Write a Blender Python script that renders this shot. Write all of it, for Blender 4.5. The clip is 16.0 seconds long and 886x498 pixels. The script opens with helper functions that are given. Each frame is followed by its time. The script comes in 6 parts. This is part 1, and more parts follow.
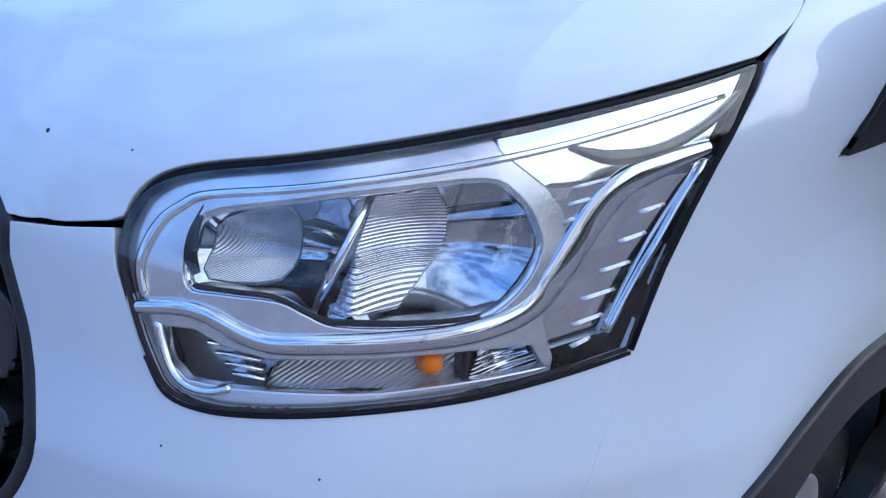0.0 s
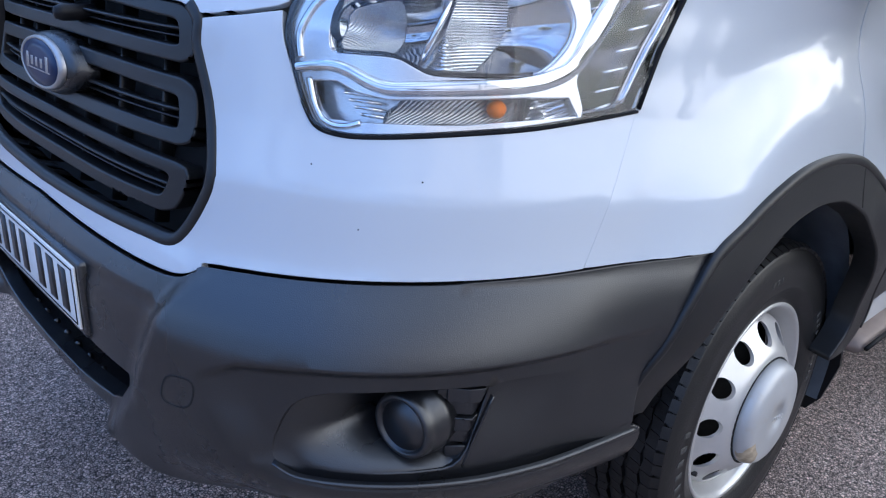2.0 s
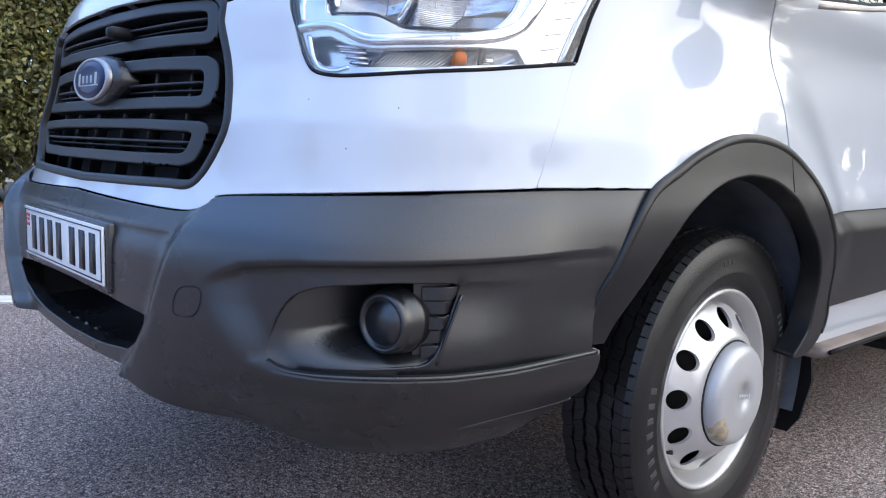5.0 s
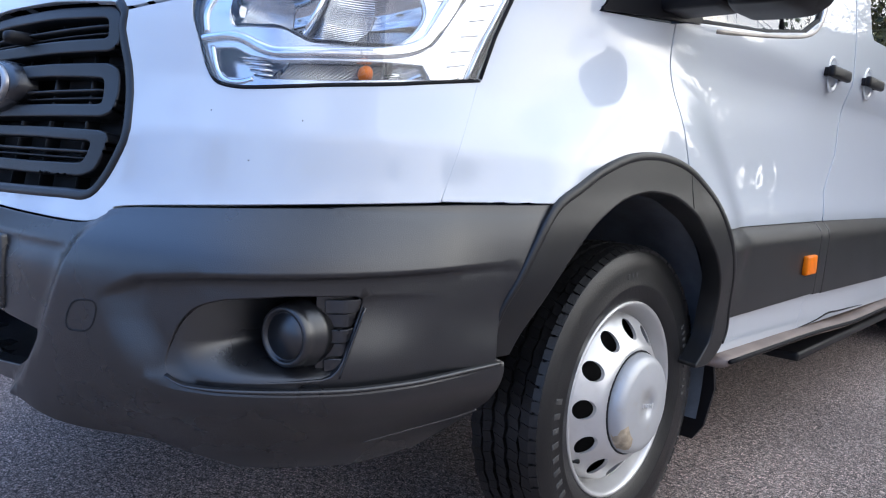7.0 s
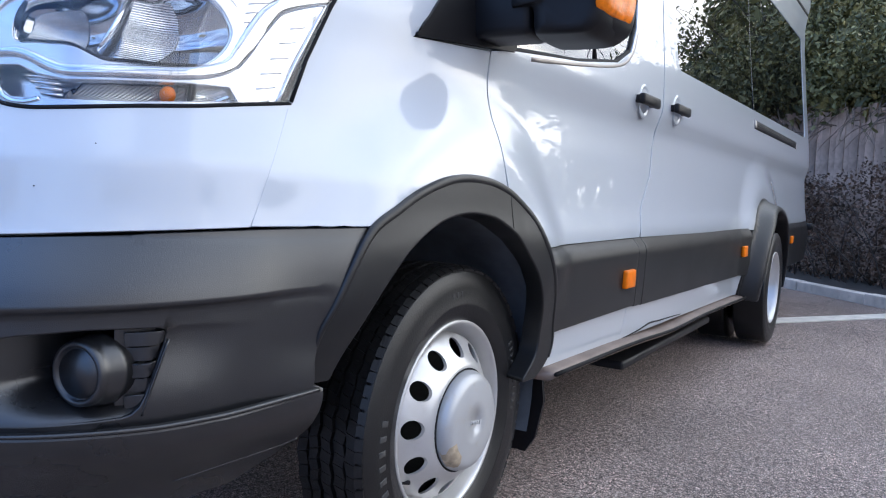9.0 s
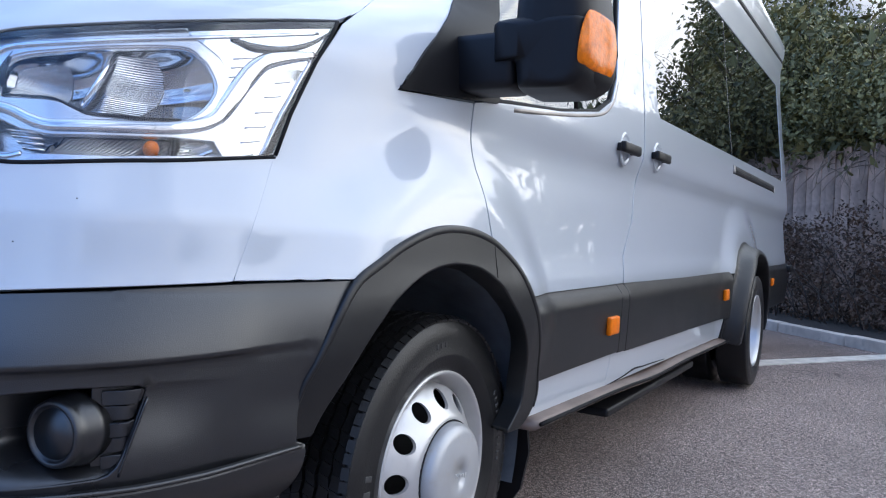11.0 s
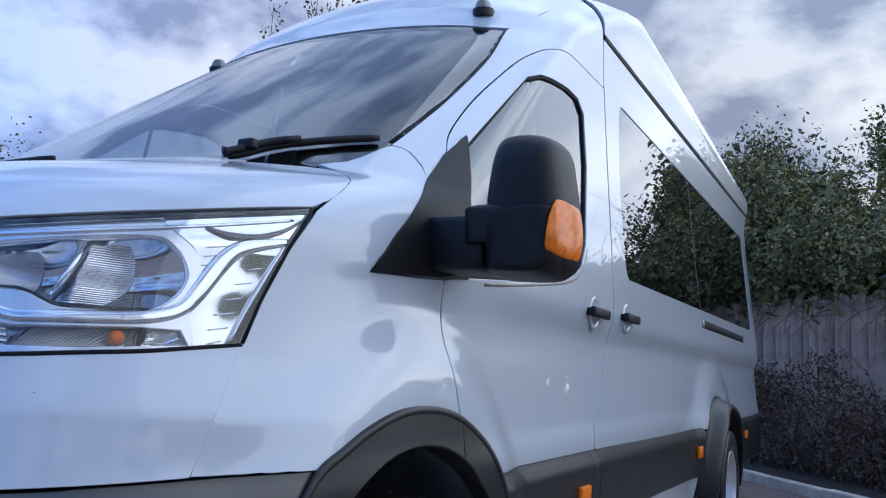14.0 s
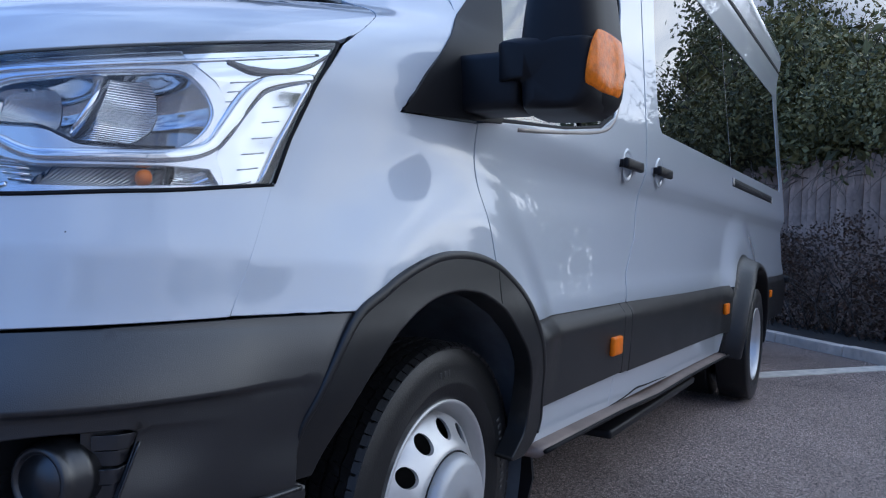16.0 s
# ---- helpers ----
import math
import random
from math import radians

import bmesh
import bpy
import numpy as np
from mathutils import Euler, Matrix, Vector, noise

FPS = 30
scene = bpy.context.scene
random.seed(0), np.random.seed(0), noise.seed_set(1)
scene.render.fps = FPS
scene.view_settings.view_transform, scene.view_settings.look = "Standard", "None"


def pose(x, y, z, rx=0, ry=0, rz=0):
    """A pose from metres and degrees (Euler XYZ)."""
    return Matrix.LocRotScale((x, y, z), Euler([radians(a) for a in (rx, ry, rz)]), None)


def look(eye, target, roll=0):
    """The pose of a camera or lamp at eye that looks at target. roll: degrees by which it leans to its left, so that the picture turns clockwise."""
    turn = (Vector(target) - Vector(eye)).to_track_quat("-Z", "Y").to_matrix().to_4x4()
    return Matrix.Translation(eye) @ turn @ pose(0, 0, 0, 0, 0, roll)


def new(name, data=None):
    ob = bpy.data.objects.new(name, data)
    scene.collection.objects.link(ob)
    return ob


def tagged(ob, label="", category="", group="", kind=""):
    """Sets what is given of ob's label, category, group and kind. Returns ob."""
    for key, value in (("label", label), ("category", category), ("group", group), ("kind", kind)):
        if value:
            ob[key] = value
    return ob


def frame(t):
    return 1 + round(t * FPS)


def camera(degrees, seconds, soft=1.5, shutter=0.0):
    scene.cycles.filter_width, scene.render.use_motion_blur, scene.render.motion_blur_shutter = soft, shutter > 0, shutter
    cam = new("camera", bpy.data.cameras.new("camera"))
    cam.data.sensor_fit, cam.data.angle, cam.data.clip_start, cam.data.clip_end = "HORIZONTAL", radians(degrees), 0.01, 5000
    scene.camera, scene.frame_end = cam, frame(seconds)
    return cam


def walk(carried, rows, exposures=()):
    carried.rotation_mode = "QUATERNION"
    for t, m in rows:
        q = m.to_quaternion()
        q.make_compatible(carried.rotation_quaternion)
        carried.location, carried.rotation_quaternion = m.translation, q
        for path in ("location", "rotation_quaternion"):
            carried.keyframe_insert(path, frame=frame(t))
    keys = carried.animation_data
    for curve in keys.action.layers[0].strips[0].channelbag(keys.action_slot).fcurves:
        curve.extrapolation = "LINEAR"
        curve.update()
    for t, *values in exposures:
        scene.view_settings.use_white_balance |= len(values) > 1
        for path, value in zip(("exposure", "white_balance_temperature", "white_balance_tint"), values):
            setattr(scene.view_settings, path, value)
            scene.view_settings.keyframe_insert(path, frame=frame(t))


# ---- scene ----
cam = camera(60.7, 16.0, soft=1.15)
PATH = [
    (0, (1.212, -1.113, 1.366), (-0.078, 0.195, 0.576), 3.7),
    (0.5, (1.231, -1.133, 1.338), (-0.082, 0.155, 0.552), 3.4),
    (1, (1.288, -1.243, 1.265), (-0.03, 0.072, 0.534), 3.4),
    (1.5, (1.379, -1.365, 1.202), (0.061, -0.052, 0.466), 3.4),
    (2, (1.454, -1.425, 1.185), (0.121, -0.124, 0.457), 3.2),
    (2.5, (1.555, -1.486, 1.134), (0.197, -0.185, 0.453), 2.8),
    (3, (1.602, -1.506, 1.025), (0.199, -0.21, 0.434), 2.0),
    (3.5, (1.627, -1.532, 0.898), (0.191, -0.229, 0.408), 1.7),
    (4, (1.671, -1.55, 0.864), (0.211, -0.237, 0.482), 1.7),
    (4.2, (1.684, -1.553, 0.862), (0.217, -0.237, 0.526), 1.7),
    (6.3, (1.71, -1.557, 0.855), (0.294, -0.165, 0.615), 2.4),
    (6.5, (1.716, -1.548, 0.86), (0.319, -0.138, 0.62), 2.6),
    (7, (1.736, -1.53, 0.862), (0.403, -0.056, 0.635), 2.9),
    (7.5, (1.762, -1.502, 0.863), (0.516, 0.048, 0.653), 2.9),
    (8, (1.777, -1.488, 0.863), (0.619, 0.132, 0.67), 2.9),
    (8.5, (1.785, -1.477, 0.865), (0.698, 0.192, 0.691), 2.7),
    (9, (1.792, -1.481, 0.869), (0.747, 0.217, 0.714), 2.5),
    (11.5, (1.786, -1.478, 0.904), (0.776, 0.248, 0.906), 2.7),
    (12, (1.794, -1.482, 0.922), (0.792, 0.248, 0.985), 2.9),
    (12.5, (1.794, -1.483, 0.94), (0.804, 0.25, 1.067), 3.2),
    (13, (1.798, -1.48, 0.958), (0.817, 0.252, 1.155), 3.4),
    (13.5, (1.798, -1.481, 0.975), (0.828, 0.249, 1.233), 3.6),
    (14, (1.798, -1.486, 0.992), (0.837, 0.242, 1.291), 3.7),
    (14.5, (1.795, -1.488, 0.991), (0.837, 0.241, 1.298), 3.6),
    (15, (1.791, -1.484, 0.976), (0.83, 0.251, 1.233), 3.3),
    (15.5, (1.786, -1.475, 0.946), (0.811, 0.265, 1.099), 2.8),
    (16, (1.742, -1.444, 0.928), (0.742, 0.288, 0.899), 2.4),
]
EXPOSURES = [(0.0, -.54, 4800, 10), (0.5, -.54, 4800, 10), (1.5, -.38, 4950, 10), (2.5, -.12, 5350, 10), (4.0, .14, 5580, 10), (6.5, -.03, 5450, 10), (9.0, -.13, 5280, 10), (11.5, -.35, 5150, 10), (12.5, -.43, 5050, 10), (14.5, -1.0, 4800, 10), (16.0, -1.0, 4780, 10)]
walk(cam, [(t, look(eye, target, roll)) for t, eye, target, roll in PATH], EXPOSURES)

# ---- world and light: a bright, broken overcast with a low sun behind thin cloud ----
world = bpy.data.worlds.new("sky")
scene.world = world
world.use_nodes = True
wn, wl = world.node_tree.nodes, world.node_tree.links
wn.clear()
sky = wn.new("ShaderNodeTexSky")
sky.sky_type, sky.sun_disc = "NISHITA", False
sky.sun_elevation, sky.sun_rotation = radians(15.7), radians(40)
coord = wn.new("ShaderNodeTexCoord")
stretch = wn.new("ShaderNodeMapping")
stretch.inputs["Scale"].default_value = (1.0, 1.0, 1.7)
cloud = wn.new("ShaderNodeTexNoise")
cloud.inputs["Scale"].default_value, cloud.inputs["Detail"].default_value, cloud.inputs["Roughness"].default_value = 4.2, 10.0, 0.56
ramp = wn.new("ShaderNodeValToRGB")
ramp.color_ramp.elements[0].position, ramp.color_ramp.elements[0].color = 0.42, (0.45, 0.48, 0.59, 1)
ramp.color_ramp.elements[1].position, ramp.color_ramp.elements[1].color = 0.575, (1.17, 1.13, 1.09, 1)
e = ramp.color_ramp.elements.new(0.49)
e.color = (0.80, 0.81, 0.87, 1)
grey = wn.new("ShaderNodeMix")
grey.data_type = "RGBA"
grey.inputs["Factor"].default_value = 0.92
gain = wn.new("ShaderNodeVectorMath")
gain.operation = "SCALE"
gain.inputs["Scale"].default_value = 15.0
back = wn.new("ShaderNodeBackground")
back.inputs["Strength"].default_value = 0.11
wout = wn.new("ShaderNodeOutputWorld")
wl.new(coord.outputs["Generated"], stretch.inputs["Vector"])
wl.new(stretch.outputs["Vector"], cloud.inputs["Vector"])
wl.new(cloud.outputs["Fac"], ramp.inputs["Fac"])
# the cloud is thinner, brighter and warmer towards the hidden sun
SUN_WAY = Vector((.62, .74, .27)).normalized()
dot = wn.new("ShaderNodeVectorMath")
dot.operation = "DOT_PRODUCT"
dot.inputs[1].default_value = SUN_WAY
glow = wn.new("ShaderNodeValToRGB")
glow.color_ramp.elements[0].position, glow.color_ramp.elements[0].color = 0.36, (0.54, 0.73, 1.06, 1)
glow.color_ramp.elements[1].position, glow.color_ramp.elements[1].color = 1.0, (2.8, 2.4, 1.75, 1)
glow.color_ramp.elements.new(0.75).color = (0.88, 0.76, 0.64, 1)
glow.color_ramp.elements.new(0.55).color = (0.99, 0.90, 0.85, 1)
for at, c in ((.87, (0.97, 0.86, 0.71, 1)), (.94, (1.25, 1.09, 0.84, 1)), (.98, (1.7, 1.46, 1.08, 1))):
    glow.color_ramp.elements.new(at).color = c
half = wn.new("ShaderNodeMapRange")
half.inputs["From Min"].default_value = -1.0
lit = wn.new("ShaderNodeVectorMath")
lit.operation = "MULTIPLY"
wl.new(coord.outputs["Generated"], dot.inputs[0])
wl.new(dot.outputs["Value"], half.inputs["Value"])
wl.new(half.outputs["Result"], glow.inputs["Fac"])
wl.new(ramp.outputs["Color"], lit.inputs[0])
wl.new(glow.outputs["Color"], lit.inputs[1])
# bluer and clearer overhead
height = wn.new("ShaderNodeSeparateXYZ")
zenith = wn.new("ShaderNodeValToRGB")
zenith.color_ramp.elements[0].position, zenith.color_ramp.elements[0].color = 0.35, (1, 1, 1, 1)
zenith.color_ramp.elements[1].position, zenith.color_ramp.elements[1].color = 0.85, (1.03, 1.25, 1.54, 1)
overhead = wn.new("ShaderNodeVectorMath")
overhead.operation = "MULTIPLY"
wl.new(coord.outputs["Generated"], height.inputs["Vector"])
wl.new(height.outputs["Z"], zenith.inputs["Fac"])
wl.new(lit.outputs["Vector"], overhead.inputs[0])
wl.new(zenith.outputs["Color"], overhead.inputs[1])
wl.new(overhead.outputs["Vector"], gain.inputs[0])
wl.new(sky.outputs["Color"], grey.inputs["A"])
wl.new(gain.outputs["Vector"], grey.inputs["B"])
wl.new(grey.outputs["Result"], back.inputs["Color"])
wl.new(back.outputs["Background"], wout.inputs["Surface"])
sun = new("sun", bpy.data.lights.new("sun", "SUN"))
sun.data.energy, sun.data.angle, sun.data.color = 3.8, radians(128), (1.0, 0.90, 0.79)
sun.matrix_world = look(SUN_WAY * 12, (0, 0, 0))

# ---- materials ----
def material(name, colour, rough=0.5, metal=0.0, var=0.08, scale=8.0, grain=0.0, grain_scale=200.0, rough_var=0.1, coat=0.0, spec=0.5, dirt=0.0, dirt_colour=(0.16, 0.14, 0.12), by_piece=0.0):
    """A surface with large patches, fine grain and relief, and thin dirt."""
    m = bpy.data.materials.new(name)
    m.use_nodes = True
    n, l = m.node_tree.nodes, m.node_tree.links
    b = n["Principled BSDF"]
    b.inputs["Metallic"].default_value = metal
    b.inputs["Specular IOR Level"].default_value = spec
    b.inputs["Coat Weight"].default_value = coat
    b.inputs["Coat Roughness"].default_value = 0.012
    b.inputs["Coat IOR"].default_value = 1.57
    c = n.new("ShaderNodeTexCoord")
    big = n.new("ShaderNodeTexNoise")
    big.inputs["Scale"].default_value, big.inputs["Detail"].default_value = scale, 6.0
    fine = n.new("ShaderNodeTexNoise")
    fine.inputs["Scale"].default_value, fine.inputs["Detail"].default_value = grain_scale, 3.0
    l.new(c.outputs["Object"], big.inputs["Vector"])
    l.new(c.outputs["Object"], fine.inputs["Vector"])
    ramp = n.new("ShaderNodeValToRGB")
    ramp.color_ramp.elements[0].position, ramp.color_ramp.elements[1].position = 0.3, 0.7
    ramp.color_ramp.elements[0].color = (*[v * (1 - var) for v in colour], 1)
    ramp.color_ramp.elements[1].color = (*[min(1, v * (1 + var)) for v in colour], 1)
    l.new(big.outputs["Fac"], ramp.inputs["Fac"])
    last = ramp.outputs["Color"]
    if by_piece:
        info = n.new("ShaderNodeObjectInfo")
        hsv = n.new("ShaderNodeHueSaturation")
        span = n.new("ShaderNodeMapRange")
        span.inputs["To Min"].default_value, span.inputs["To Max"].default_value = 1 - by_piece, 1 + by_piece
        l.new(info.outputs["Random"], span.inputs["Value"])
        l.new(span.outputs["Result"], hsv.inputs["Value"])
        l.new(last, hsv.inputs["Color"])
        last = hsv.outputs["Color"]
    if dirt:
        spots = n.new("ShaderNodeTexNoise")
        spots.inputs["Scale"].default_value, spots.inputs["Detail"].default_value, spots.inputs["Roughness"].default_value = scale * 2.3, 9.0, 0.7
        l.new(c.outputs["Object"], spots.inputs["Vector"])
        lim = n.new("ShaderNodeMapRange")
        lim.inputs["From Min"].default_value, lim.inputs["From Max"].default_value, lim.inputs["To Max"].default_value = 0.55, 0.8, dirt
        l.new(spots.outputs["Fac"], lim.inputs["Value"])
        mix = n.new("ShaderNodeMix")
        mix.data_type = "RGBA"
        mix.inputs["B"].default_value = (*dirt_colour, 1)
        l.new(lim.outputs["Result"], mix.inputs["Factor"])
        l.new(last, mix.inputs["A"])
        last = mix.outputs["Result"]
    l.new(last, b.inputs["Base Color"])
    rr = n.new("ShaderNodeMapRange")
    rr.inputs["To Min"].default_value, rr.inputs["To Max"].default_value = max(0.01, rough * (1 - rough_var)), min(1, rough * (1 + rough_var))
    l.new(big.outputs["Fac"], rr.inputs["Value"])
    l.new(rr.outputs["Result"], b.inputs["Roughness"])
    if grain:
        bump = n.new("ShaderNodeBump")
        bump.inputs["Strength"].default_value, bump.inputs["Distance"].default_value = grain, 0.002
        l.new(fine.outputs["Fac"], bump.inputs["Height"])
        l.new(bump.outputs["Normal"], b.inputs["Normal"])
    return m


def glass(name, tint=(0.9, 0.95, 0.95), clear=1.0, rough=0.01, body=(0.01, 0.01, 0.012), ior=1.5):
    """A thin pane: it lets light straight through, tinted, and mirrors by the angle."""
    m = bpy.data.materials.new(name)
    m.use_nodes = True
    n, l = m.node_tree.nodes, m.node_tree.links
    n.clear()
    out, gloss, edge = n.new("ShaderNodeOutputMaterial"), n.new("ShaderNodeBsdfGlossy"), n.new("ShaderNodeLayerWeight")
    edge.inputs["Blend"].default_value = 0.5
    power, fr = n.new("ShaderNodeMath"), n.new("ShaderNodeMapRange")
    power.operation, power.inputs[1].default_value = "POWER", 3.2
    fr.inputs["To Min"].default_value, fr.inputs["To Max"].default_value = 2 * ((ior - 1) / (ior + 1)) ** 2, 0.97
    l.new(edge.outputs["Facing"], power.inputs[0])
    l.new(power.outputs[0], fr.inputs["Value"])
    gloss.inputs["Roughness"].default_value = rough
    clean = n.new("ShaderNodeBsdfTransparent")
    clean.inputs["Color"].default_value = (*tint, 1)
    dark = n.new("ShaderNodeBsdfDiffuse")
    dark.inputs["Color"].default_value = (*body, 1)
    under = n.new("ShaderNodeMixShader")
    under.inputs["Fac"].default_value = 1 - clear
    l.new(clean.outputs[0], under.inputs[1])
    l.new(dark.outputs[0], under.inputs[2])
    mix = n.new("ShaderNodeMixShader")
    l.new(fr.outputs["Result"], mix.inputs["Fac"])
    l.new(under.outputs[0], mix.inputs[1])
    l.new(gloss.outputs[0], mix.inputs[2])
    l.new(mix.outputs[0], out.inputs["Surface"])
    return m


def asphalt(name, base):
    """Tarmac: light and dark stone chips in bitumen, worn in patches."""
    m = bpy.data.materials.new(name)
    m.use_nodes = True
    n, l = m.node_tree.nodes, m.node_tree.links
    b = n["Principled BSDF"]
    c = n.new("ShaderNodeTexCoord")
    cell = n.new("ShaderNodeTexVoronoi")
    cell.inputs["Scale"].default_value = 140
    pit = n.new("ShaderNodeTexVoronoi")
    pit.feature = "DISTANCE_TO_EDGE"
    pit.inputs["Scale"].default_value = 140
    big = n.new("ShaderNodeTexNoise")
    big.inputs["Scale"].default_value, big.inputs["Detail"].default_value = 1.1, 8.0
    mid = n.new("ShaderNodeTexNoise")
    mid.inputs["Scale"].default_value, mid.inputs["Detail"].default_value = 70.0, 5.0
    warp = n.new("ShaderNodeMix")
    warp.data_type = "VECTOR"
    warp.inputs["Factor"].default_value = 0.012
    l.new(c.outputs["Object"], big.inputs["Vector"])
    l.new(c.outputs["Object"], mid.inputs["Vector"])
    l.new(c.outputs["Object"], warp.inputs["A"])
    l.new(mid.outputs["Color"], warp.inputs["B"])
    l.new(warp.outputs["Result"], cell.inputs["Vector"])
    l.new(warp.outputs["Result"], pit.inputs["Vector"])
    sep = n.new("ShaderNodeSeparateColor")
    l.new(cell.outputs["Color"], sep.inputs["Color"])
    ramp = n.new("ShaderNodeValToRGB")
    ramp.color_ramp.elements[0].color = (base * .84, base * .65, base * .57, 1)
    ramp.color_ramp.elements[1].color = (.95, .82, .74, 1)
    e = ramp.color_ramp.elements.new(0.80)
    e.color = (min(1, base * 1.70), base * 1.34, base * 1.19, 1)
    l.new(sep.outputs["Red"], ramp.inputs["Fac"])
    # bitumen in the joints between the stones, worn open in patches
    joint = n.new("ShaderNodeMapRange")
    joint.inputs["From Min"].default_value, joint.inputs["From Max"].default_value = 0.02, 0.20
    joint.inputs["To Min"].default_value = 0.03
    l.new(pit.outputs["Distance"], joint.inputs["Value"])
    dip = n.new("ShaderNodeMapRange")
    dip.inputs["From Min"].default_value, dip.inputs["From Max"].default_value = 0.38, 0.56
    dip.inputs["To Min"].default_value = 0.5
    l.new(mid.outputs["Fac"], dip.inputs["Value"])
    both_ = n.new("ShaderNodeMath")
    both_.operation = "MULTIPLY"
    l.new(joint.outputs["Result"], both_.inputs[0])
    l.new(dip.outputs["Result"], both_.inputs[1])
    shade = n.new("ShaderNodeMapRange")
    shade.inputs["From Min"].default_value, shade.inputs["From Max"].default_value = 0.3, 0.7
    shade.inputs["To Min"].default_value, shade.inputs["To Max"].default_value = 0.78, 1.22
    l.new(big.outputs["Fac"], shade.inputs["Value"])
    total = n.new("ShaderNodeMath")
    total.operation = "MULTIPLY"
    l.new(both_.outputs[0], total.inputs[0])
    l.new(shade.outputs["Result"], total.inputs[1])
    wear = n.new("ShaderNodeVectorMath")
    wear.operation = "SCALE"
    l.new(ramp.outputs["Color"], wear.inputs[0])
    l.new(total.outputs[0], wear.inputs["Scale"])
    l.new(wear.outputs["Vector"], b.inputs["Base Color"])
    b.inputs["Roughness"].default_value = 0.68
    bump = n.new("ShaderNodeBump")
    bump.inputs["Strength"].default_value, bump.inputs["Distance"].default_value = 1.0, 0.006
    l.new(both_.outputs[0], bump.inputs["Height"])
    l.new(bump.outputs["Normal"], b.inputs["Normal"])
    return m


# white paint, with the sky's blue cast put into its base colour
PAINT = material("sky_tinted_white_paint", (0.55, 0.588, 0.638), 0.3, var=0.012, scale=3.0, coat=1.0, dirt=0.05, dirt_colour=(.5, .47, .43))
PLASTIC = material("black_grained_plastic", (0.008, 0.0085, 0.010), 0.28, spec=0.95, var=0.15, scale=4.0, grain=0.18, grain_scale=700, rough_var=0.15, dirt=0.12, dirt_colour=(.035, .037, .042))
DULL = material("dull_black_trim_plastic", (0.008, 0.0085, 0.0095), 0.40, spec=0.5, var=0.15, scale=4.0, grain=0.15, grain_scale=700, rough_var=0.15, dirt=0.1, dirt_colour=(.05, .05, .05))
SMOOTH = material("black_smooth_plastic", (0.008, 0.008, 0.0095), 0.45, spec=0.25, var=0.15, scale=5.0, grain=0.05, grain_scale=500)
RUBBER = material("tyre_rubber", (0.007, 0.007, 0.0075), 0.38, spec=0.45, var=0.3, scale=9.0, grain=0.4, grain_scale=260, dirt=0.14, dirt_colour=(.035, .034, .033))
STEEL = material("silver_painted_steel", (0.60, 0.595, 0.585), 0.33, metal=0.55, var=0.05, scale=14.0, dirt=0.16, dirt_colour=(.3, .28, .26))
CHROME = material("chrome", (0.86, 0.87, 0.9), 0.07, metal=1.0, var=0.03)
SMOKED = material("smoke_grey_reflector", (0.50, 0.52, 0.55), 0.04, metal=1.0, var=0.04)
MIRROR = material("vacuum_silvered_plastic", (0.78, 0.79, 0.81), 0.06, metal=1.0, var=0.02)
SATIN = material("satin_silver_plastic", (0.72, 0.725, 0.74), 0.24, metal=0.85, var=0.05, scale=20)
# near-black, also for hollows and joints whose shade is put into the colour
DARK = material("black_plastic_and_shade", (0.006, 0.006, 0.007), 0.8, var=0.2)
LINER = material("grey_arch_liner", (0.095, 0.105, 0.12), 0.8, var=0.3, scale=12, grain=0.4, grain_scale=120, dirt=0.5, dirt_colour=(.12, .11, .1))
AMBER = material("amber_plastic", (0.80, 0.19, 0.0), 0.35, var=0.12, scale=40, spec=0.15)
TRIM = material("dull_window_trim", (0.26, 0.24, 0.22), 0.36, metal=0.6, var=0.15, scale=12)
SEAL = material("black_rubber_seal", (0.006, 0.006, 0.007), 0.6, spec=0.15)
SMOKE_TRIM = material("smoked_chrome_trim", (0.10, 0.095, 0.09), 0.12, metal=0.8, var=0.1)
PLATE = material("white_number_plate", (0.78, 0.78, 0.76), 0.25, var=0.03, scale=15, dirt=0.1)
INK = material("black_ink", (0.015, 0.015, 0.017), 0.4)
BLUE = material("dark_blue_enamel", (0.010, 0.022, 0.07), 0.3, var=0.2, spec=0.3)
ALLOY = material("brushed_aluminium", (0.46, 0.44, 0.42), 0.38, metal=0.8, var=0.1, scale=6, grain=0.1, dirt=0.2)
BOARD = material("dull_weathered_step_metal", (0.21, 0.165, 0.14), 0.5, metal=0.25, var=0.2, scale=9, grain=0.15, dirt=0.35, dirt_colour=(.10, .08, .07))
SEATS = material("dark_seat_cloth", (0.03, 0.032, 0.04), 0.9, var=0.2, grain=0.3, grain_scale=400)
CLEAR = glass("clear_lens", (0.97, 0.98, 0.99), 1.0, 0.008)
SCREEN = glass("windscreen_glass", (0.62, 0.70, 0.70), 1.0, 0.004, ior=1.62)
SIDEGLASS = glass("door_glass", (0.80, 0.86, 0.83), 1.0, 0.004, ior=1.9)
PRIVACY = glass("privacy_glass", (0.10, 0.11, 0.11), 0.15, 0.004, body=(0.004, 0.004, 0.005), ior=1.85)
TARMAC = asphalt("tarmac", .60)
SMOOTH_TARMAC = asphalt("worn_smooth_tarmac", .50)
KERB = material("concrete_kerb", (0.58, 0.52, 0.45), 0.85, var=0.25, scale=5, grain=0.6, grain_scale=90, dirt=0.4, dirt_colour=(.1, .1, .08), by_piece=.1)
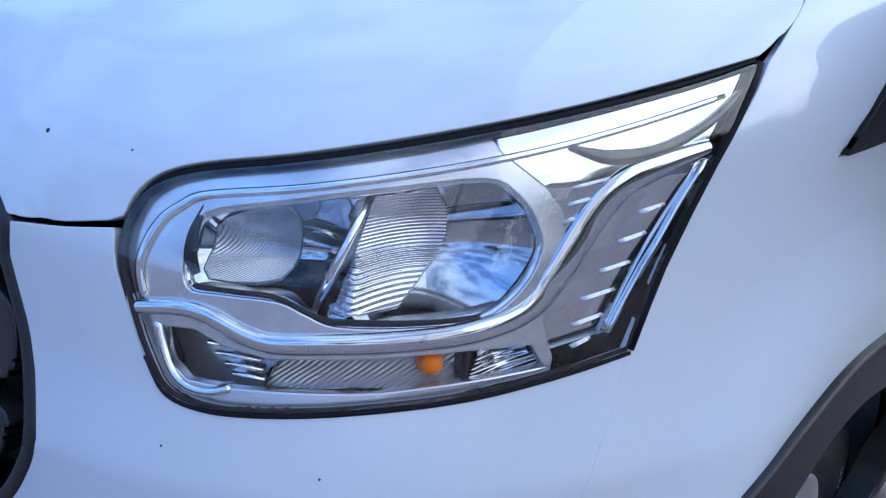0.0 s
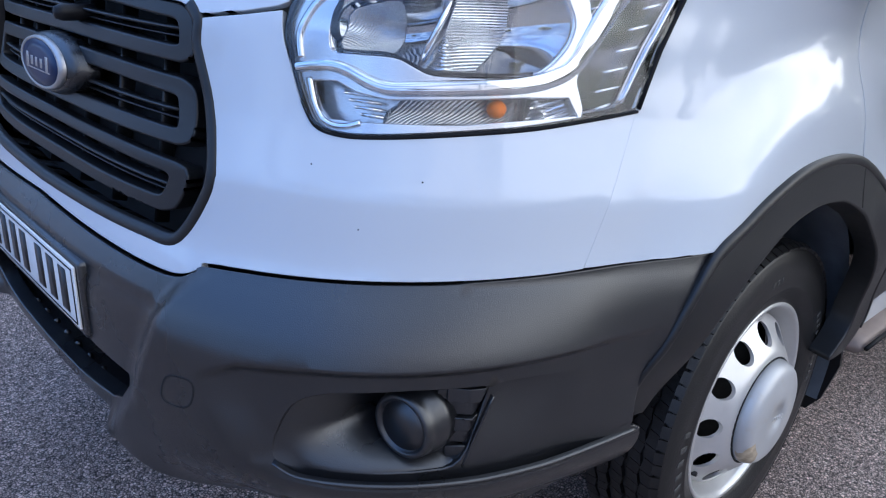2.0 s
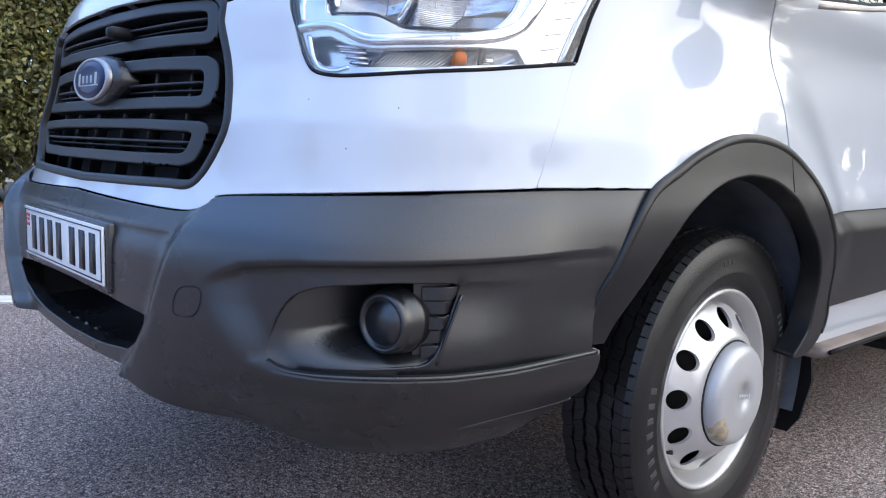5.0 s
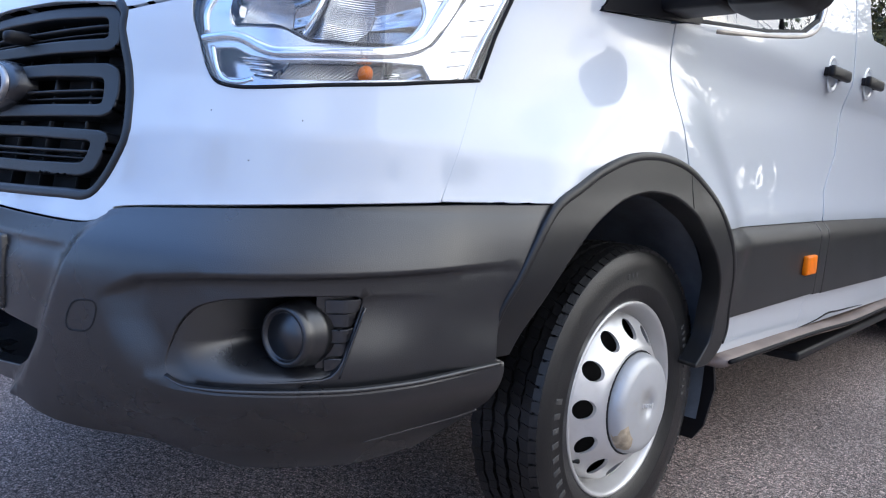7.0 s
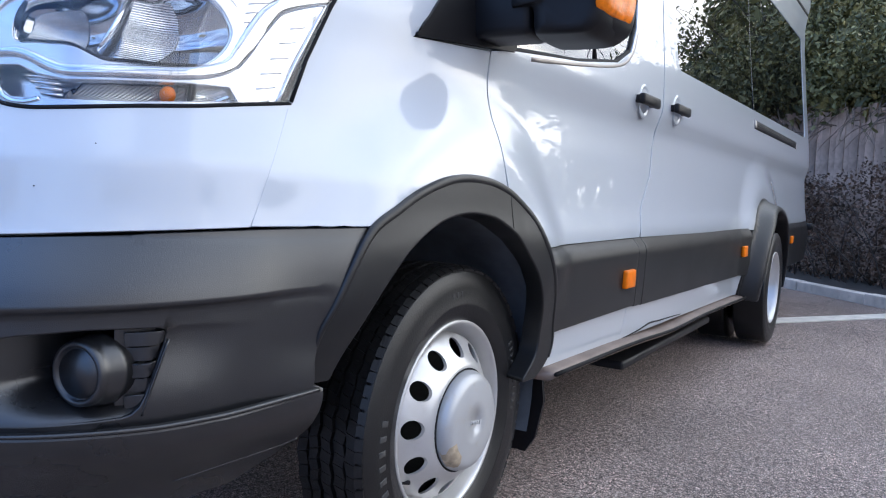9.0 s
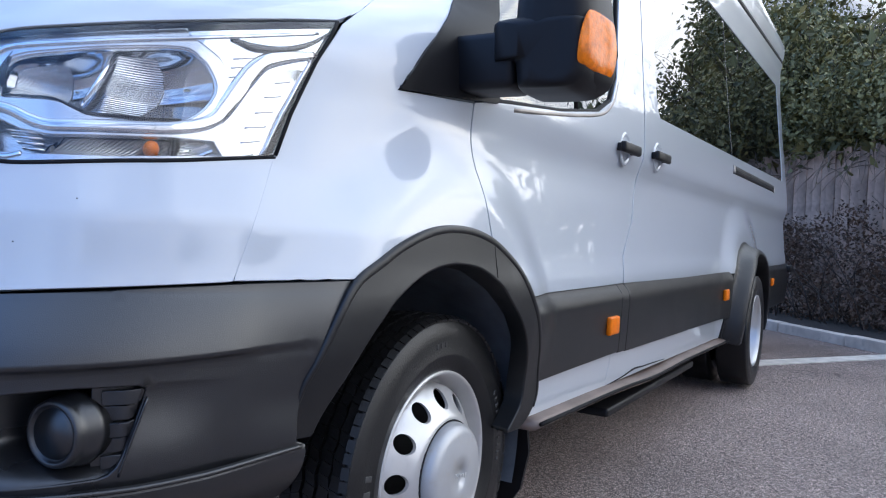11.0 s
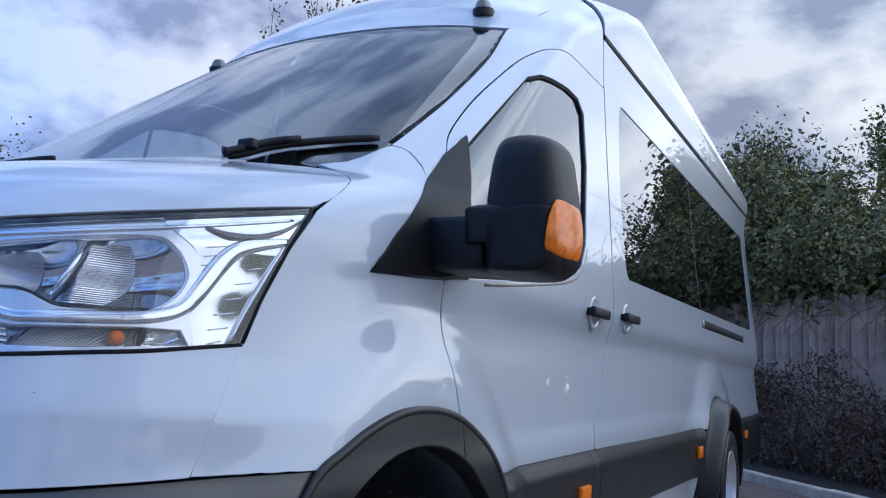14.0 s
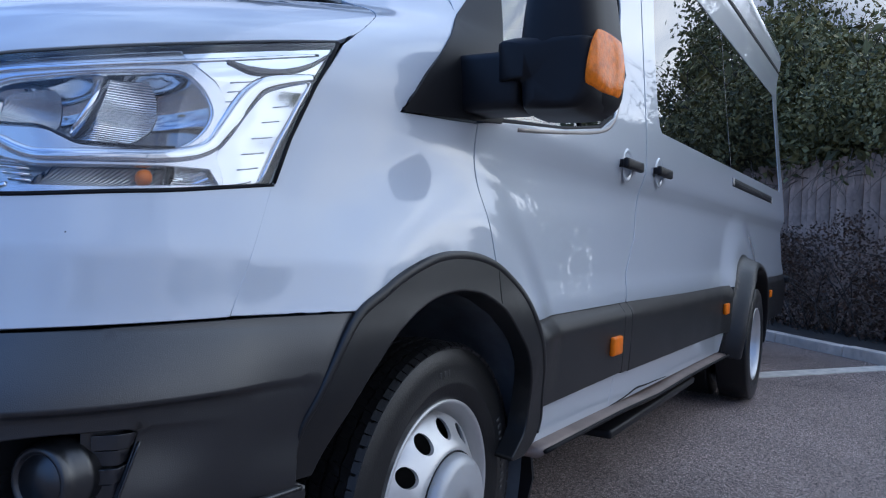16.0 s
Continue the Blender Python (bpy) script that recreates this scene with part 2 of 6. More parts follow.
LINE = material("worn_white_road_paint", (0.66, 0.62, 0.54), 0.75, var=0.2, scale=8, grain=0.6, grain_scale=130, dirt=0.8, dirt_colour=(.12, .12, .12))
WOOD = material("weathered_fence_board", (0.46, 0.335, 0.255), 0.85, var=0.4, scale=5, grain=0.6, grain_scale=60, dirt=0.4, dirt_colour=(.05, .06, .035), by_piece=.25)
BARK = material("bark", (0.07, 0.055, 0.045), 0.9, var=0.3, grain=0.6, grain_scale=60)
SOIL = material("dark_soil", (0.035, 0.03, 0.025), 0.95, var=0.4, scale=8, grain=0.8, grain_scale=40)

# ---- the body's outer surface: one closed form, from which every panel is cut ----
def table(zs, vs, sigma=0.025):
    """A smooth function of height through the given values."""
    g = np.linspace(-0.2, 3.2, 1701)
    k = np.exp(-0.5 * (np.arange(-60, 61) * 0.002 / sigma) ** 2)
    v = np.convolve(np.pad(np.interp(g, zs, vs), 60, "edge"), k / k.sum(), "valid")
    return lambda z: np.interp(z, g, v)


HALF = table([.15, .3, .55, .74, .775, .815, .88, .95, 1.05, 1.13, 1.2, 1.34, 1.8, 2.2, 2.42, 2.48, 2.62, 2.70, 2.78, 2.84, 2.88],
             [.95, .975, .995, 1.002, 1.0, .988, .981, .975, .968, .972, .985, .982, .927, .885, .874, .884, .904, .89, .84, .72, .5], .02)
NOSE = table([.2, .3, .45, .55, .66, .74, .8, .95, 1.09, 1.15, 1.18, 1.25, 1.3, 1.35, 1.40, 1.5, 2.17, 2.2, 2.3, 2.4, 2.5, 2.6, 2.70, 2.77, 2.82, 2.9],
             [-1.0, -1.03, -1.05, -1.06, -1.06, -1.04, -1.02, -.99, -.975, -.955, -.94, -.87, -.76, -.6, -.41, -.27, .62, .65, .73, .84, .98, 1.15, 1.42, 1.85, 2.6, 3.6], .012)
TURNY = table([.9, 1.15, 1.35, 1.5, 2.1, 2.3, 2.7], [.1, .35, .3, .36, .97, 1.23, 2.1], .04)
SHAPE = table([1.3, 1.5], [3.2, 2.1], .05)
SQUARE = table([1.1, 1.4], [3.3, 2.1], .04)


SHOULDER = table([1.0, 1.06, 1.11, 1.15, 1.19, 1.24, 1.32], [0, -.004, -.007, .001, .006, .004, 0], .014)


def smooth(v, a, b):
    s = np.clip((v - a) / (b - a), 0, 1)
    return s * s * (3 - 2 * s)


def crease(z):
    """The angle at which the bumper's corner piece begins."""
    return np.interp(z, [.30, .444, .463, .55, .624, .723, .771], [13.0, 15.3, 17.0, 20.4, 21.9, 24.2, 26.5])


def inside(x, y, z):
    """Under 0 inside the body, over 0 outside."""
    x = np.abs(x)
    half, nose, turn, shape = HALF(z), NOSE(z), TURNY(z), SHAPE(z)
    # wings bulge over the front arch; a shoulder runs into the front of the cab
    r = np.hypot((y + .08) / .48, (z - .62) / .44)
    half = half + .028 * smooth(1.13 - r, 0, .36) * smooth(z, .5, .7)
    r = np.hypot((y - 3.60) / .66, (z - .60) / .48)
    half = half + .03 * smooth(1.2 - r, 0, .45)
    # a shoulder and a groove under the side windows
    half = half + SHOULDER(z) * smooth(y, .0, .5)
    # a fold across the painted bumper
    fold = .009 * np.clip(1 - np.abs(z - .885) / .10, 0, 1) * (1 - smooth(y, -.5, -.2))
    half, nose = half + fold, nose - fold
    p = np.maximum(turn - y, 0) / np.maximum(turn - nose, .02)
    return p ** shape + (x / half) ** SQUARE(z) - 1


def bulge(a, z):
    """How far the front bumper stands proud of the body, by angle and height."""
    a = np.abs(a)
    c = crease(z)
    return .03 * smooth(.79 - z, 0, .10) * smooth(a, c - 1.0, c + 1.8) * (1 - smooth(a, 34, 58)) - .008 * (1 - smooth(a, c - 2, c)) * smooth(.70 - z, 0, .02)


def on_side(a, z):
    """Places at the angle a (0: the van's nose, 90: past the front wheel, from there 1 degree a 1/57.3 m) and the height z."""
    a, z = np.broadcast_arrays(np.asarray(a, float), np.asarray(z, float))
    s, b = np.sign(a) + (a == 0), np.abs(a)
    t = np.radians(np.minimum(b, 90))
    ey = .1 + np.radians(np.maximum(b - 90, 0))
    lo, hi = np.full(b.shape, .05), np.full(b.shape, 2.2)
    for _ in range(34):
        m = (lo + hi) / 2
        out = inside(m * np.sin(t), ey - m * np.cos(t), z) > 0
        lo, hi = np.where(out, lo, m), np.where(out, m, hi)
    return np.stack([s * lo * np.sin(t), ey - lo * np.cos(t), z], -1)


def on_top(x, y):
    """Places at x and y, on the bonnet or the roof."""
    x, y = np.broadcast_arrays(np.asarray(x, float), np.asarray(y, float))
    lo, hi = np.full(x.shape, .8), np.full(x.shape, 3.05)
    for _ in range(34):
        m = (lo + hi) / 2
        out = inside(x, y, m) > 0
        lo, hi = np.where(out, lo, m), np.where(out, m, hi)
    return np.stack([x, y, lo], -1)


def on_front(x, z):
    """Places at x and z, met from ahead."""
    x, z = np.broadcast_arrays(np.asarray(x, float), np.asarray(z, float))
    lo, hi = np.full(x.shape, -1.4), np.full(x.shape, 3.5)
    for _ in range(34):
        m = (lo + hi) / 2
        out = inside(x, m, z) > 0
        lo, hi = np.where(out, m, lo), np.where(out, hi, m)
    return np.stack([x, hi, z], -1)


def normals(p):
    e, x, y, z = 2e-3, *np.moveaxis(p, -1, 0)
    g = np.stack([inside(x + e, y, z) - inside(x - e, y, z), inside(x, y + e, z) - inside(x, y - e, z), inside(x, y, z + e) - inside(x, y, z - e)], -1)
    return g / np.maximum(np.linalg.norm(g, axis=-1, keepdims=True), 1e-9)

# ---- building tools ----
def part(name, bm, mat, parent=None, label="", flat=False):
    """Links a bmesh as one mesh object under a thing or a part."""
    me = bpy.data.meshes.new(name)
    bm.normal_update()
    bm.to_mesh(me)
    bm.free()
    if not flat:
        me.polygons.foreach_set("use_smooth", [True] * len(me.polygons))
    return mesh_part(name, me, mat, parent, label)


def mesh_part(name, me, mat, parent=None, label=""):
    me.materials.append(mat)
    ob = new(name, me)
    if parent is not None:
        ob.parent = parent
    if label:
        ob["label"] = label
    return ob


def thing(name, label, category, place=(0, 0, 0), group="", kind=""):
    ob = new(name)
    ob.location = place
    return tagged(ob, label, category, group, kind)


def box(bm, lo, hi, bevel=0.0, m=None):
    """A box between two corners, with bevelled edges."""
    made = bmesh.ops.create_cube(bm, size=1)["verts"]
    for v in made:
        v.co = Vector([lo[i] + (hi[i] - lo[i]) * (v.co[i] + .5) for i in range(3)])
    if bevel:
        edges = list({e for v in made for e in v.link_edges})
        made = list({v for f in bmesh.ops.bevel(bm, geom=edges, offset=bevel, segments=2, profile=.6, affect="EDGES")["faces"] for v in f.verts} | {v for v in made if v.is_valid})
    if m is not None:
        for v in made:
            v.co = m @ v.co
    return made


def lathe(bm, profile, m, steps=48, closed=False):
    """Turns a profile of (radius, along) about the local z axis, laid by m."""
    rings = []
    for r, h in profile:
        if r < 1e-5:
            rings.append([bm.verts.new(m @ Vector((0, 0, h)))])
        else:
            rings.append([bm.verts.new(m @ Vector((r * math.cos(2 * math.pi * k / steps), r * math.sin(2 * math.pi * k / steps), h))) for k in range(steps)])
    for a, b in zip(rings, rings[1:] + ([rings[0]] if closed else [])):
        for k in range(steps):
            j = (k + 1) % steps
            if len(a) == 1 and len(b) > 1:
                bm.faces.new((a[0], b[k], b[j]))
            elif len(b) == 1 and len(a) > 1:
                bm.faces.new((a[k], b[0], a[j]))
            elif len(a) > 1:
                bm.faces.new((a[k], b[k], b[j], a[j]))


def tube(bm, pts, r, sides=8, squash=None):
    """A rod through the points; r: one radius, or one for each point."""
    pts = [Vector(p) for p in pts]
    rs = r if hasattr(r, "__len__") else [r] * len(pts)
    rings = []
    for i, p in enumerate(pts):
        d = (pts[min(i + 1, len(pts) - 1)] - pts[max(i - 1, 0)]).normalized()
        u = d.cross(Vector((0, 0, 1)) if abs(d.z) < .9 else Vector((1, 0, 0))).normalized()
        w = u.cross(d)
        sq = squash or (1, 1)
        rings.append([bm.verts.new(p + rs[i] * (math.cos(2 * math.pi * k / sides) * u * sq[0] + math.sin(2 * math.pi * k / sides) * w * sq[1])) for k in range(sides)])
    for a, b in zip(rings, rings[1:]):
        for k in range(sides):
            bm.faces.new((a[k], a[(k + 1) % sides], b[(k + 1) % sides], b[k]))
    bm.faces.new(rings[0][::-1])
    bm.faces.new(rings[-1])


def spline(pts, per=6, closed=False):
    """A smooth line through the points."""
    p = [np.array(q, float) for q in pts]
    n = len(p)
    out = []
    for i in range(n if closed else n - 1):
        a, b, c, d = (p[(i + k) % n] if closed else p[min(max(i + k, 0), n - 1)] for k in (-1, 0, 1, 2))
        for s in np.arange(per) / per:
            out.append(.5 * (2 * b + (c - a) * s + (2 * a - 5 * b + 4 * c - d) * s * s + (3 * b - a - 3 * c + d) * s ** 3))
    return out + ([] if closed else [p[-1]])


def rounded(pts, r, per=5):
    """A closed outline with its corners rounded off."""
    p = [np.array(q, float) for q in pts]
    out = []
    for i, c in enumerate(p):
        a, b = p[i - 1], p[(i + 1) % len(p)]
        ua, ub = c + (a - c) * min(.45, r / max(np.linalg.norm(a - c), 1e-6)), c + (b - c) * min(.45, r / max(np.linalg.norm(b - c), 1e-6))
        for s in np.linspace(0, 1, per):
            out.append((1 - s) ** 2 * ua + 2 * s * (1 - s) * c + s * s * ub)
    return out


def dense(pts, step, closed=True):
    p = [np.array(q, float) for q in pts]
    out = []
    for a, b in zip(p, p[1:] + ([p[0]] if closed else [])):
        n = max(1, int(np.ceil(np.linalg.norm(b - a) / step)))
        out += [a + (b - a) * k / n for k in range(n)]
    return out + ([] if closed else [p[-1]])


def in_outline(q, outline):
    o = np.array(outline)
    b = np.roll(o, -1, 0)
    x, y = q[:, :1], q[:, 1:]
    cross = ((o[:, 1] > y) != (b[:, 1] > y)) & (x < (b[:, 0] - o[:, 0]) * (y - o[:, 1]) / np.where(b[:, 1] == o[:, 1], 1e-12, b[:, 1] - o[:, 1]) + o[:, 0])
    return cross.sum(1) % 2 == 1


RAD = math.pi / 180
WAYS = {"side": (on_side, (RAD, 1.0)), "top": (on_top, (1.0, 1.0)), "front": (on_front, (1.0, 1.0))}


def panel(name, outline, mat, parent, way="side", holes=(), step=.03, off=0.0, flange=.012, side=1, label="", zscale=1.0, lip=.0015, lines=()):
    """A pressed sheet cut from the body's surface along an outline, its edges turned in. off: how far it stands proud, a number or a function of the outline's two coordinates."""
    put, (su, sv) = WAYS[way]
    sv *= zscale
    loops = [dense([(u * su, v * sv) for u, v in o], step * .8) for o in (outline, *holes)]
    lo, hi = np.min(loops[0], 0), np.max(loops[0], 0)
    gx, gy = np.meshgrid(np.arange(lo[0] + step / 2, hi[0], step), np.arange(lo[1] + step / 2, hi[1], step))
    gx = gx + (np.arange(len(gx)) % 2)[:, None] * step / 2
    q = np.stack([gx.ravel(), gy.ravel()], -1)
    keep = in_outline(q, loops[0])
    for h in loops[1:]:
        keep &= ~in_outline(q, h)
    rows_ = [dense([(u * su, v * sv) for u, v in o], step * .6, False) for o in lines]
    edge = np.concatenate([np.array(o) for o in loops + rows_])
    q = q[keep]
    if len(q):
        near = np.full(len(q), 9.0)
        for k in range(0, len(edge), 400):
            near = np.minimum(near, np.linalg.norm(q[:, None] - edge[None, k:k + 400], axis=2).min(1))
        q = q[near > step * .45]
    verts = np.concatenate([edge, q]) if len(q) else edge
    edges, first = [], 0
    for o in loops:
        edges += [(first + k, first + (k + 1) % len(o)) for k in range(len(o))]
        first += len(o)
    for o in rows_:
        edges += [(first + k, first + k + 1) for k in range(len(o) - 1)]
        first += len(o)
    from mathutils.geometry import delaunay_2d_cdt
    vs, _, faces, _, _, _ = delaunay_2d_cdt([Vector(v) for v in verts], edges, [], 0, 1e-7)
    vs = np.array([tuple(v) for v in vs])
    tri = np.array([f for f in faces if len(f) == 3])
    mid = vs[tri].mean(1)
    ok = in_outline(mid, loops[0])
    for h in loops[1:]:
        ok &= ~in_outline(mid, h)
    tri = tri[ok]
    u, v = vs[:, 0] / su, vs[:, 1] / sv
    p = put(u, v)
    n = normals(p)
    d = off(u, v) if callable(off) else np.full(len(u), float(off))
    p = p + n * d[:, None]
    if callable(off):
        e = 1e-3
        e1, e2 = put(u + e / su, v), put(u, v + e / sv)
        e1 = e1 + normals(e1) * np.asarray(off(u + e / su, v))[:, None] - p
        e2 = e2 + normals(e2) * np.asarray(off(u, v + e / sv))[:, None] - p
        m = np.cross(e1, e2)
        m *= np.sign((m * n).sum(-1, keepdims=True))
        n = m / np.maximum(np.linalg.norm(m, axis=-1, keepdims=True), 1e-12)
    face = np.cross(p[tri[:, 1]] - p[tri[:, 0]], p[tri[:, 2]] - p[tri[:, 0]])
    turn = (face * n[tri[:, 0]]).sum(-1) < 0
    tri[turn] = tri[turn][:, ::-1]
    count = {}
    for f in tri:
        for a, b in ((f[0], f[1]), (f[1], f[2]), (f[2], f[0])):
            count[(a, b)] = 1
    border = [(a, b) for a, b in count if (b, a) not in count]
    pts, nor, tris = [p], [n], [tri]
    if flange:
        rim = sorted({a for e in border for a in e})
        at = {a: k for k, a in enumerate(rim)}
        # a small rounded edge, then the turned-in flange
        outward = np.zeros((len(rim), 3))
        for a, b in border:
            w = np.cross(p[b] - p[a], n[a])
            outward[at[a]] += w
            outward[at[b]] += w
        outward /= np.maximum(np.linalg.norm(outward, axis=1, keepdims=True), 1e-12)
        base = len(p)
        k = len(rim)
        r0, nr = p[rim], n[rim]
        pts += [r0 + outward * lip * .7 - nr * lip * .3, r0 + outward * lip - nr * lip, r0 + outward * lip * .9 - nr * flange]
        nor += [(nr + outward) / 1.41421, outward, outward]
        quads = []
        for a, b in border:
            i, j = at[a], at[b]
            rows = [(a, b)] + [(base + s * k + i, base + s * k + j) for s in range(3)]
            for (a0, b0), (a1, b1) in zip(rows, rows[1:]):
                quads += [(b0, a0, a1), (b0, a1, b1)]
        tris.append(np.array(quads))
    p, n, tri = np.concatenate(pts), np.concatenate(nor), np.concatenate(tris)
    if side < 0:
        p, n, tri = p * (-1, 1, 1), n * (-1, 1, 1), tri[:, ::-1]
    me = bpy.data.meshes.new(name)
    me.from_pydata(p.tolist(), [], tri.tolist())
    me.polygons.foreach_set("use_smooth", [True] * len(me.polygons))
    me.normals_split_custom_set_from_vertices(n.tolist())
    return mesh_part(name, me, mat, parent, label)


def ay(y, z):
    """Outline coordinates of a place on the van's flank, by its y and height."""
    if y >= .1:
        return (90 + (y - .1) / RAD, z)
    lo, hi = 30.0, 90.0
    for _ in range(30):
        m = (lo + hi) / 2
        lo, hi = (m, hi) if on_side(m, z)[1] < y else (lo, m)
    return (lo, z)


def grown(outline, d):
    """An outline moved outwards by d in radians and metres alike."""
    o = np.array([(u * RAD, v) for u, v in outline])
    t = np.roll(o, -1, 0) - np.roll(o, 1, 0)
    t /= np.maximum(np.linalg.norm(t, axis=1, keepdims=True), 1e-9)
    n = np.stack([t[:, 1], -t[:, 0]], -1)
    area = (o[:, 0] * np.roll(o[:, 1], -1) - np.roll(o[:, 0], -1) * o[:, 1]).sum()
    o = o + n * d * np.sign(area)
    return [(u / RAD, v) for u, v in o]


def strip(name, line, width, mat, parent, off, thick=.006, side=1, label="", round_=True, way="side"):
    """A raised moulding along a line of outline coordinates."""
    put = WAYS[way][0]
    l = np.array(line)
    p = put(l[:, 0], l[:, 1])
    n = normals(p)
    p = p + n * (np.interp(np.linspace(0, 1, len(l)), np.linspace(0, 1, len(off)), off)[:, None] if hasattr(off, "__len__") else off)
    t = np.gradient(p, axis=0)
    t /= np.linalg.norm(t, axis=1, keepdims=True)
    w = np.cross(n, t)
    ws = np.interp(np.linspace(0, 1, len(l)), np.linspace(0, 1, len(width)), width) if hasattr(width, "__len__") else np.full(len(l), width)
    shape = [(-.5, -1.0), (-.5, 0.2), (-.38, .75), (-.15, 1), (.15, 1), (.38, .75), (.5, .2), (.5, -1.0)]
    bm = bmesh.new()
    rows = [[bm.verts.new(Vector((p[k] + w[k] * ws[k] * s + n[k] * thick * h) * np.array((side, 1, 1)))) for s, h in shape] for k in range(len(l))]
    for a, b in zip(rows, rows[1:]):
        for k in range(len(shape) - 1):
            bm.faces.new((a[k], a[k + 1], b[k + 1], b[k]))
    bm.faces.new(rows[0])
    bm.faces.new(rows[-1][::-1])
    bmesh.ops.recalc_face_normals(bm, faces=bm.faces)
    return part(name, bm, mat, parent, label)


# ---- the van ----
van = thing("van", "white long high-roofed minibus with black plastic cladding, parked on tarmac", "van")
HL = [(61.6, 1.262), (57.3, 1.244), (49.8, 1.215), (44.6, 1.196), (38.8, 1.175), (34.7, 1.161), (32.6, 1.146), (31.5, 1.121), (31.2, 1.085), (31.7, 1.045), (32.5, 1.004), (33.5, .975), (35.3, .966), (38.0, .968), (42.9, .977), (46.9, .984), (50.5, .993), (54.8, 1.004), (56.3, 1.080), (58.8, 1.177)]
WHITE_EDGE = [(0, .744), (5.9, .741), (15, .737), (22, .735), (24.3, .741), (25.7, .755), (27.1, .767), (39.5, .784), (51.3, .796), (62.3, .802)]
GRILLE = [(0, .770), (10, .774), (19.0, .778), (22.4, .780), (24.0, .804), (25.6, .853), (26.2, .89), (25.7, .95), (25.0, .998), (23.9, 1.055), (23.9, 1.084), (22.9, 1.104), (0, 1.125)]
ARCH_OUT = [(56.6, .532), (56.9, .575), (57.4, .622), (58.55, .668), (60.0, .726), (61.4, .772), (62.9, .802), (65.2, .8265), (68.5, .8585), (73.3, .886), (77.9, .8945), (83.2, .888), (88.3, .8655), (93.2, .82), (96.3, .753), (98.8, .693), (102.2, .607), (104.3, .522), (104.6, .471), (103.1, .432), (100.0, .405)]
ARCH_IN = [(58.9, .532), (59.6, .565), (61.1, .622), (62.5, .67), (64.4, .716), (67.2, .767), (71.8, .809), (76.9, .826), (81.6, .821), (84.4, .810), (87.6, .786), (90.0, .760), (94.9, .684), (98.7, .59), (99.9, .513), (99.6, .465), (98.0, .432), (96.5, .405)]


HL_SMOOTH = [tuple(q) for q in spline(HL[:18], 4) + spline(HL[17:] + HL[:1], 4)[1:-1]]
DOOR_TOP = [tuple(q) for q in spline([(.128, 1.518), (.187, 1.592), (.33, 1.722), (.478, 1.842), (.65, 1.975), (.778, 2.058), (.86, 2.098), (.95, 2.125), (1.10, 2.140), (1.276, 2.148), (1.418, 2.156)], 4)]


def both(half):
    """An outline's right half, from the nose upwards, closed by its mirror image."""
    return list(half) + [(-u, v) for u, v in half[::-1] if abs(u) > 1e-6]


def front_panels():
    hl = grown(HL, .003)
    low = [tuple(q) for q in spline([hl[k] for k in (17, 16, 15, 14, 13, 12, 11, 10, 9)], 4)]
    fascia = [(u, v + .003) for u, v in spline(WHITE_EDGE[:9], 4)] + [(54.5, .994)] + low + [(31.0, 1.07), (30.8, 1.088), (30.7, 1.106), (28, 1.097), (24.4, 1.087)]
    right = fascia + [(u * 1.012 + .2, v) for u, v in GRILLE[9:2:-1]] + [(19.0, .774), (10, .770), (0, .766)]
    body_out = [q for q in right] + [(-u, v) for u, v in right[::-1] if abs(u) > 1e-6]
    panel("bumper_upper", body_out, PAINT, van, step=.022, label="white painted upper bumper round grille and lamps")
    top = [tuple(q) for q in spline([hl[k] for k in (8, 7, 6, 5, 4, 3, 2, 1, 0)], 4)]
    edge = [(0, 1.128), (12, 1.122), (22, 1.106), (24.3, 1.094), (28, 1.104), (30.4, 1.1135)] + [(u - .1, v + .0065) for u, v in top if v > 1.109]
    bonnet = edge + [(64.3, 1.294), (69.3, 1.360), (70.0, 1.378), (69.8, 1.390), (68.4, 1.396), (60, 1.396), (45, 1.397), (25, 1.398), (0, 1.399)]
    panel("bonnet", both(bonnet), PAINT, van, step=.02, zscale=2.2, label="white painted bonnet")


def wing(side):
    hl = grown(HL, .003)
    w = [(51.44, .800), (54.66, .998), hl[18], hl[19], (62.3, 1.262), (64.5, 1.294), (69.5, 1.360), (70.5, 1.378), (70.4, 1.394), (68.9, 1.414), (73.2, 1.431), (76.2, 1.452), (78.9, 1.474), (81.3, 1.494), (83.2, 1.506), (84.5, 1.504), (85.0, 1.494), (84.9, 1.457), (84.3, 1.419), ay(-.085, 1.334), ay(-.18, 1.248), ay(-.257, 1.160), ay(-.1, 1.168), ay(.006, 1.176), ay(.010, 1.12), ay(.018, 1.03), ay(.042, .94), (87.6, .885), (87.75, .867)]
    arch = [q for q in spline(ARCH_OUT, 4) if q[0] < 87.5 and q[1] > .799]
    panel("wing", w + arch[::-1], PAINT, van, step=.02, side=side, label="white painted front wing")


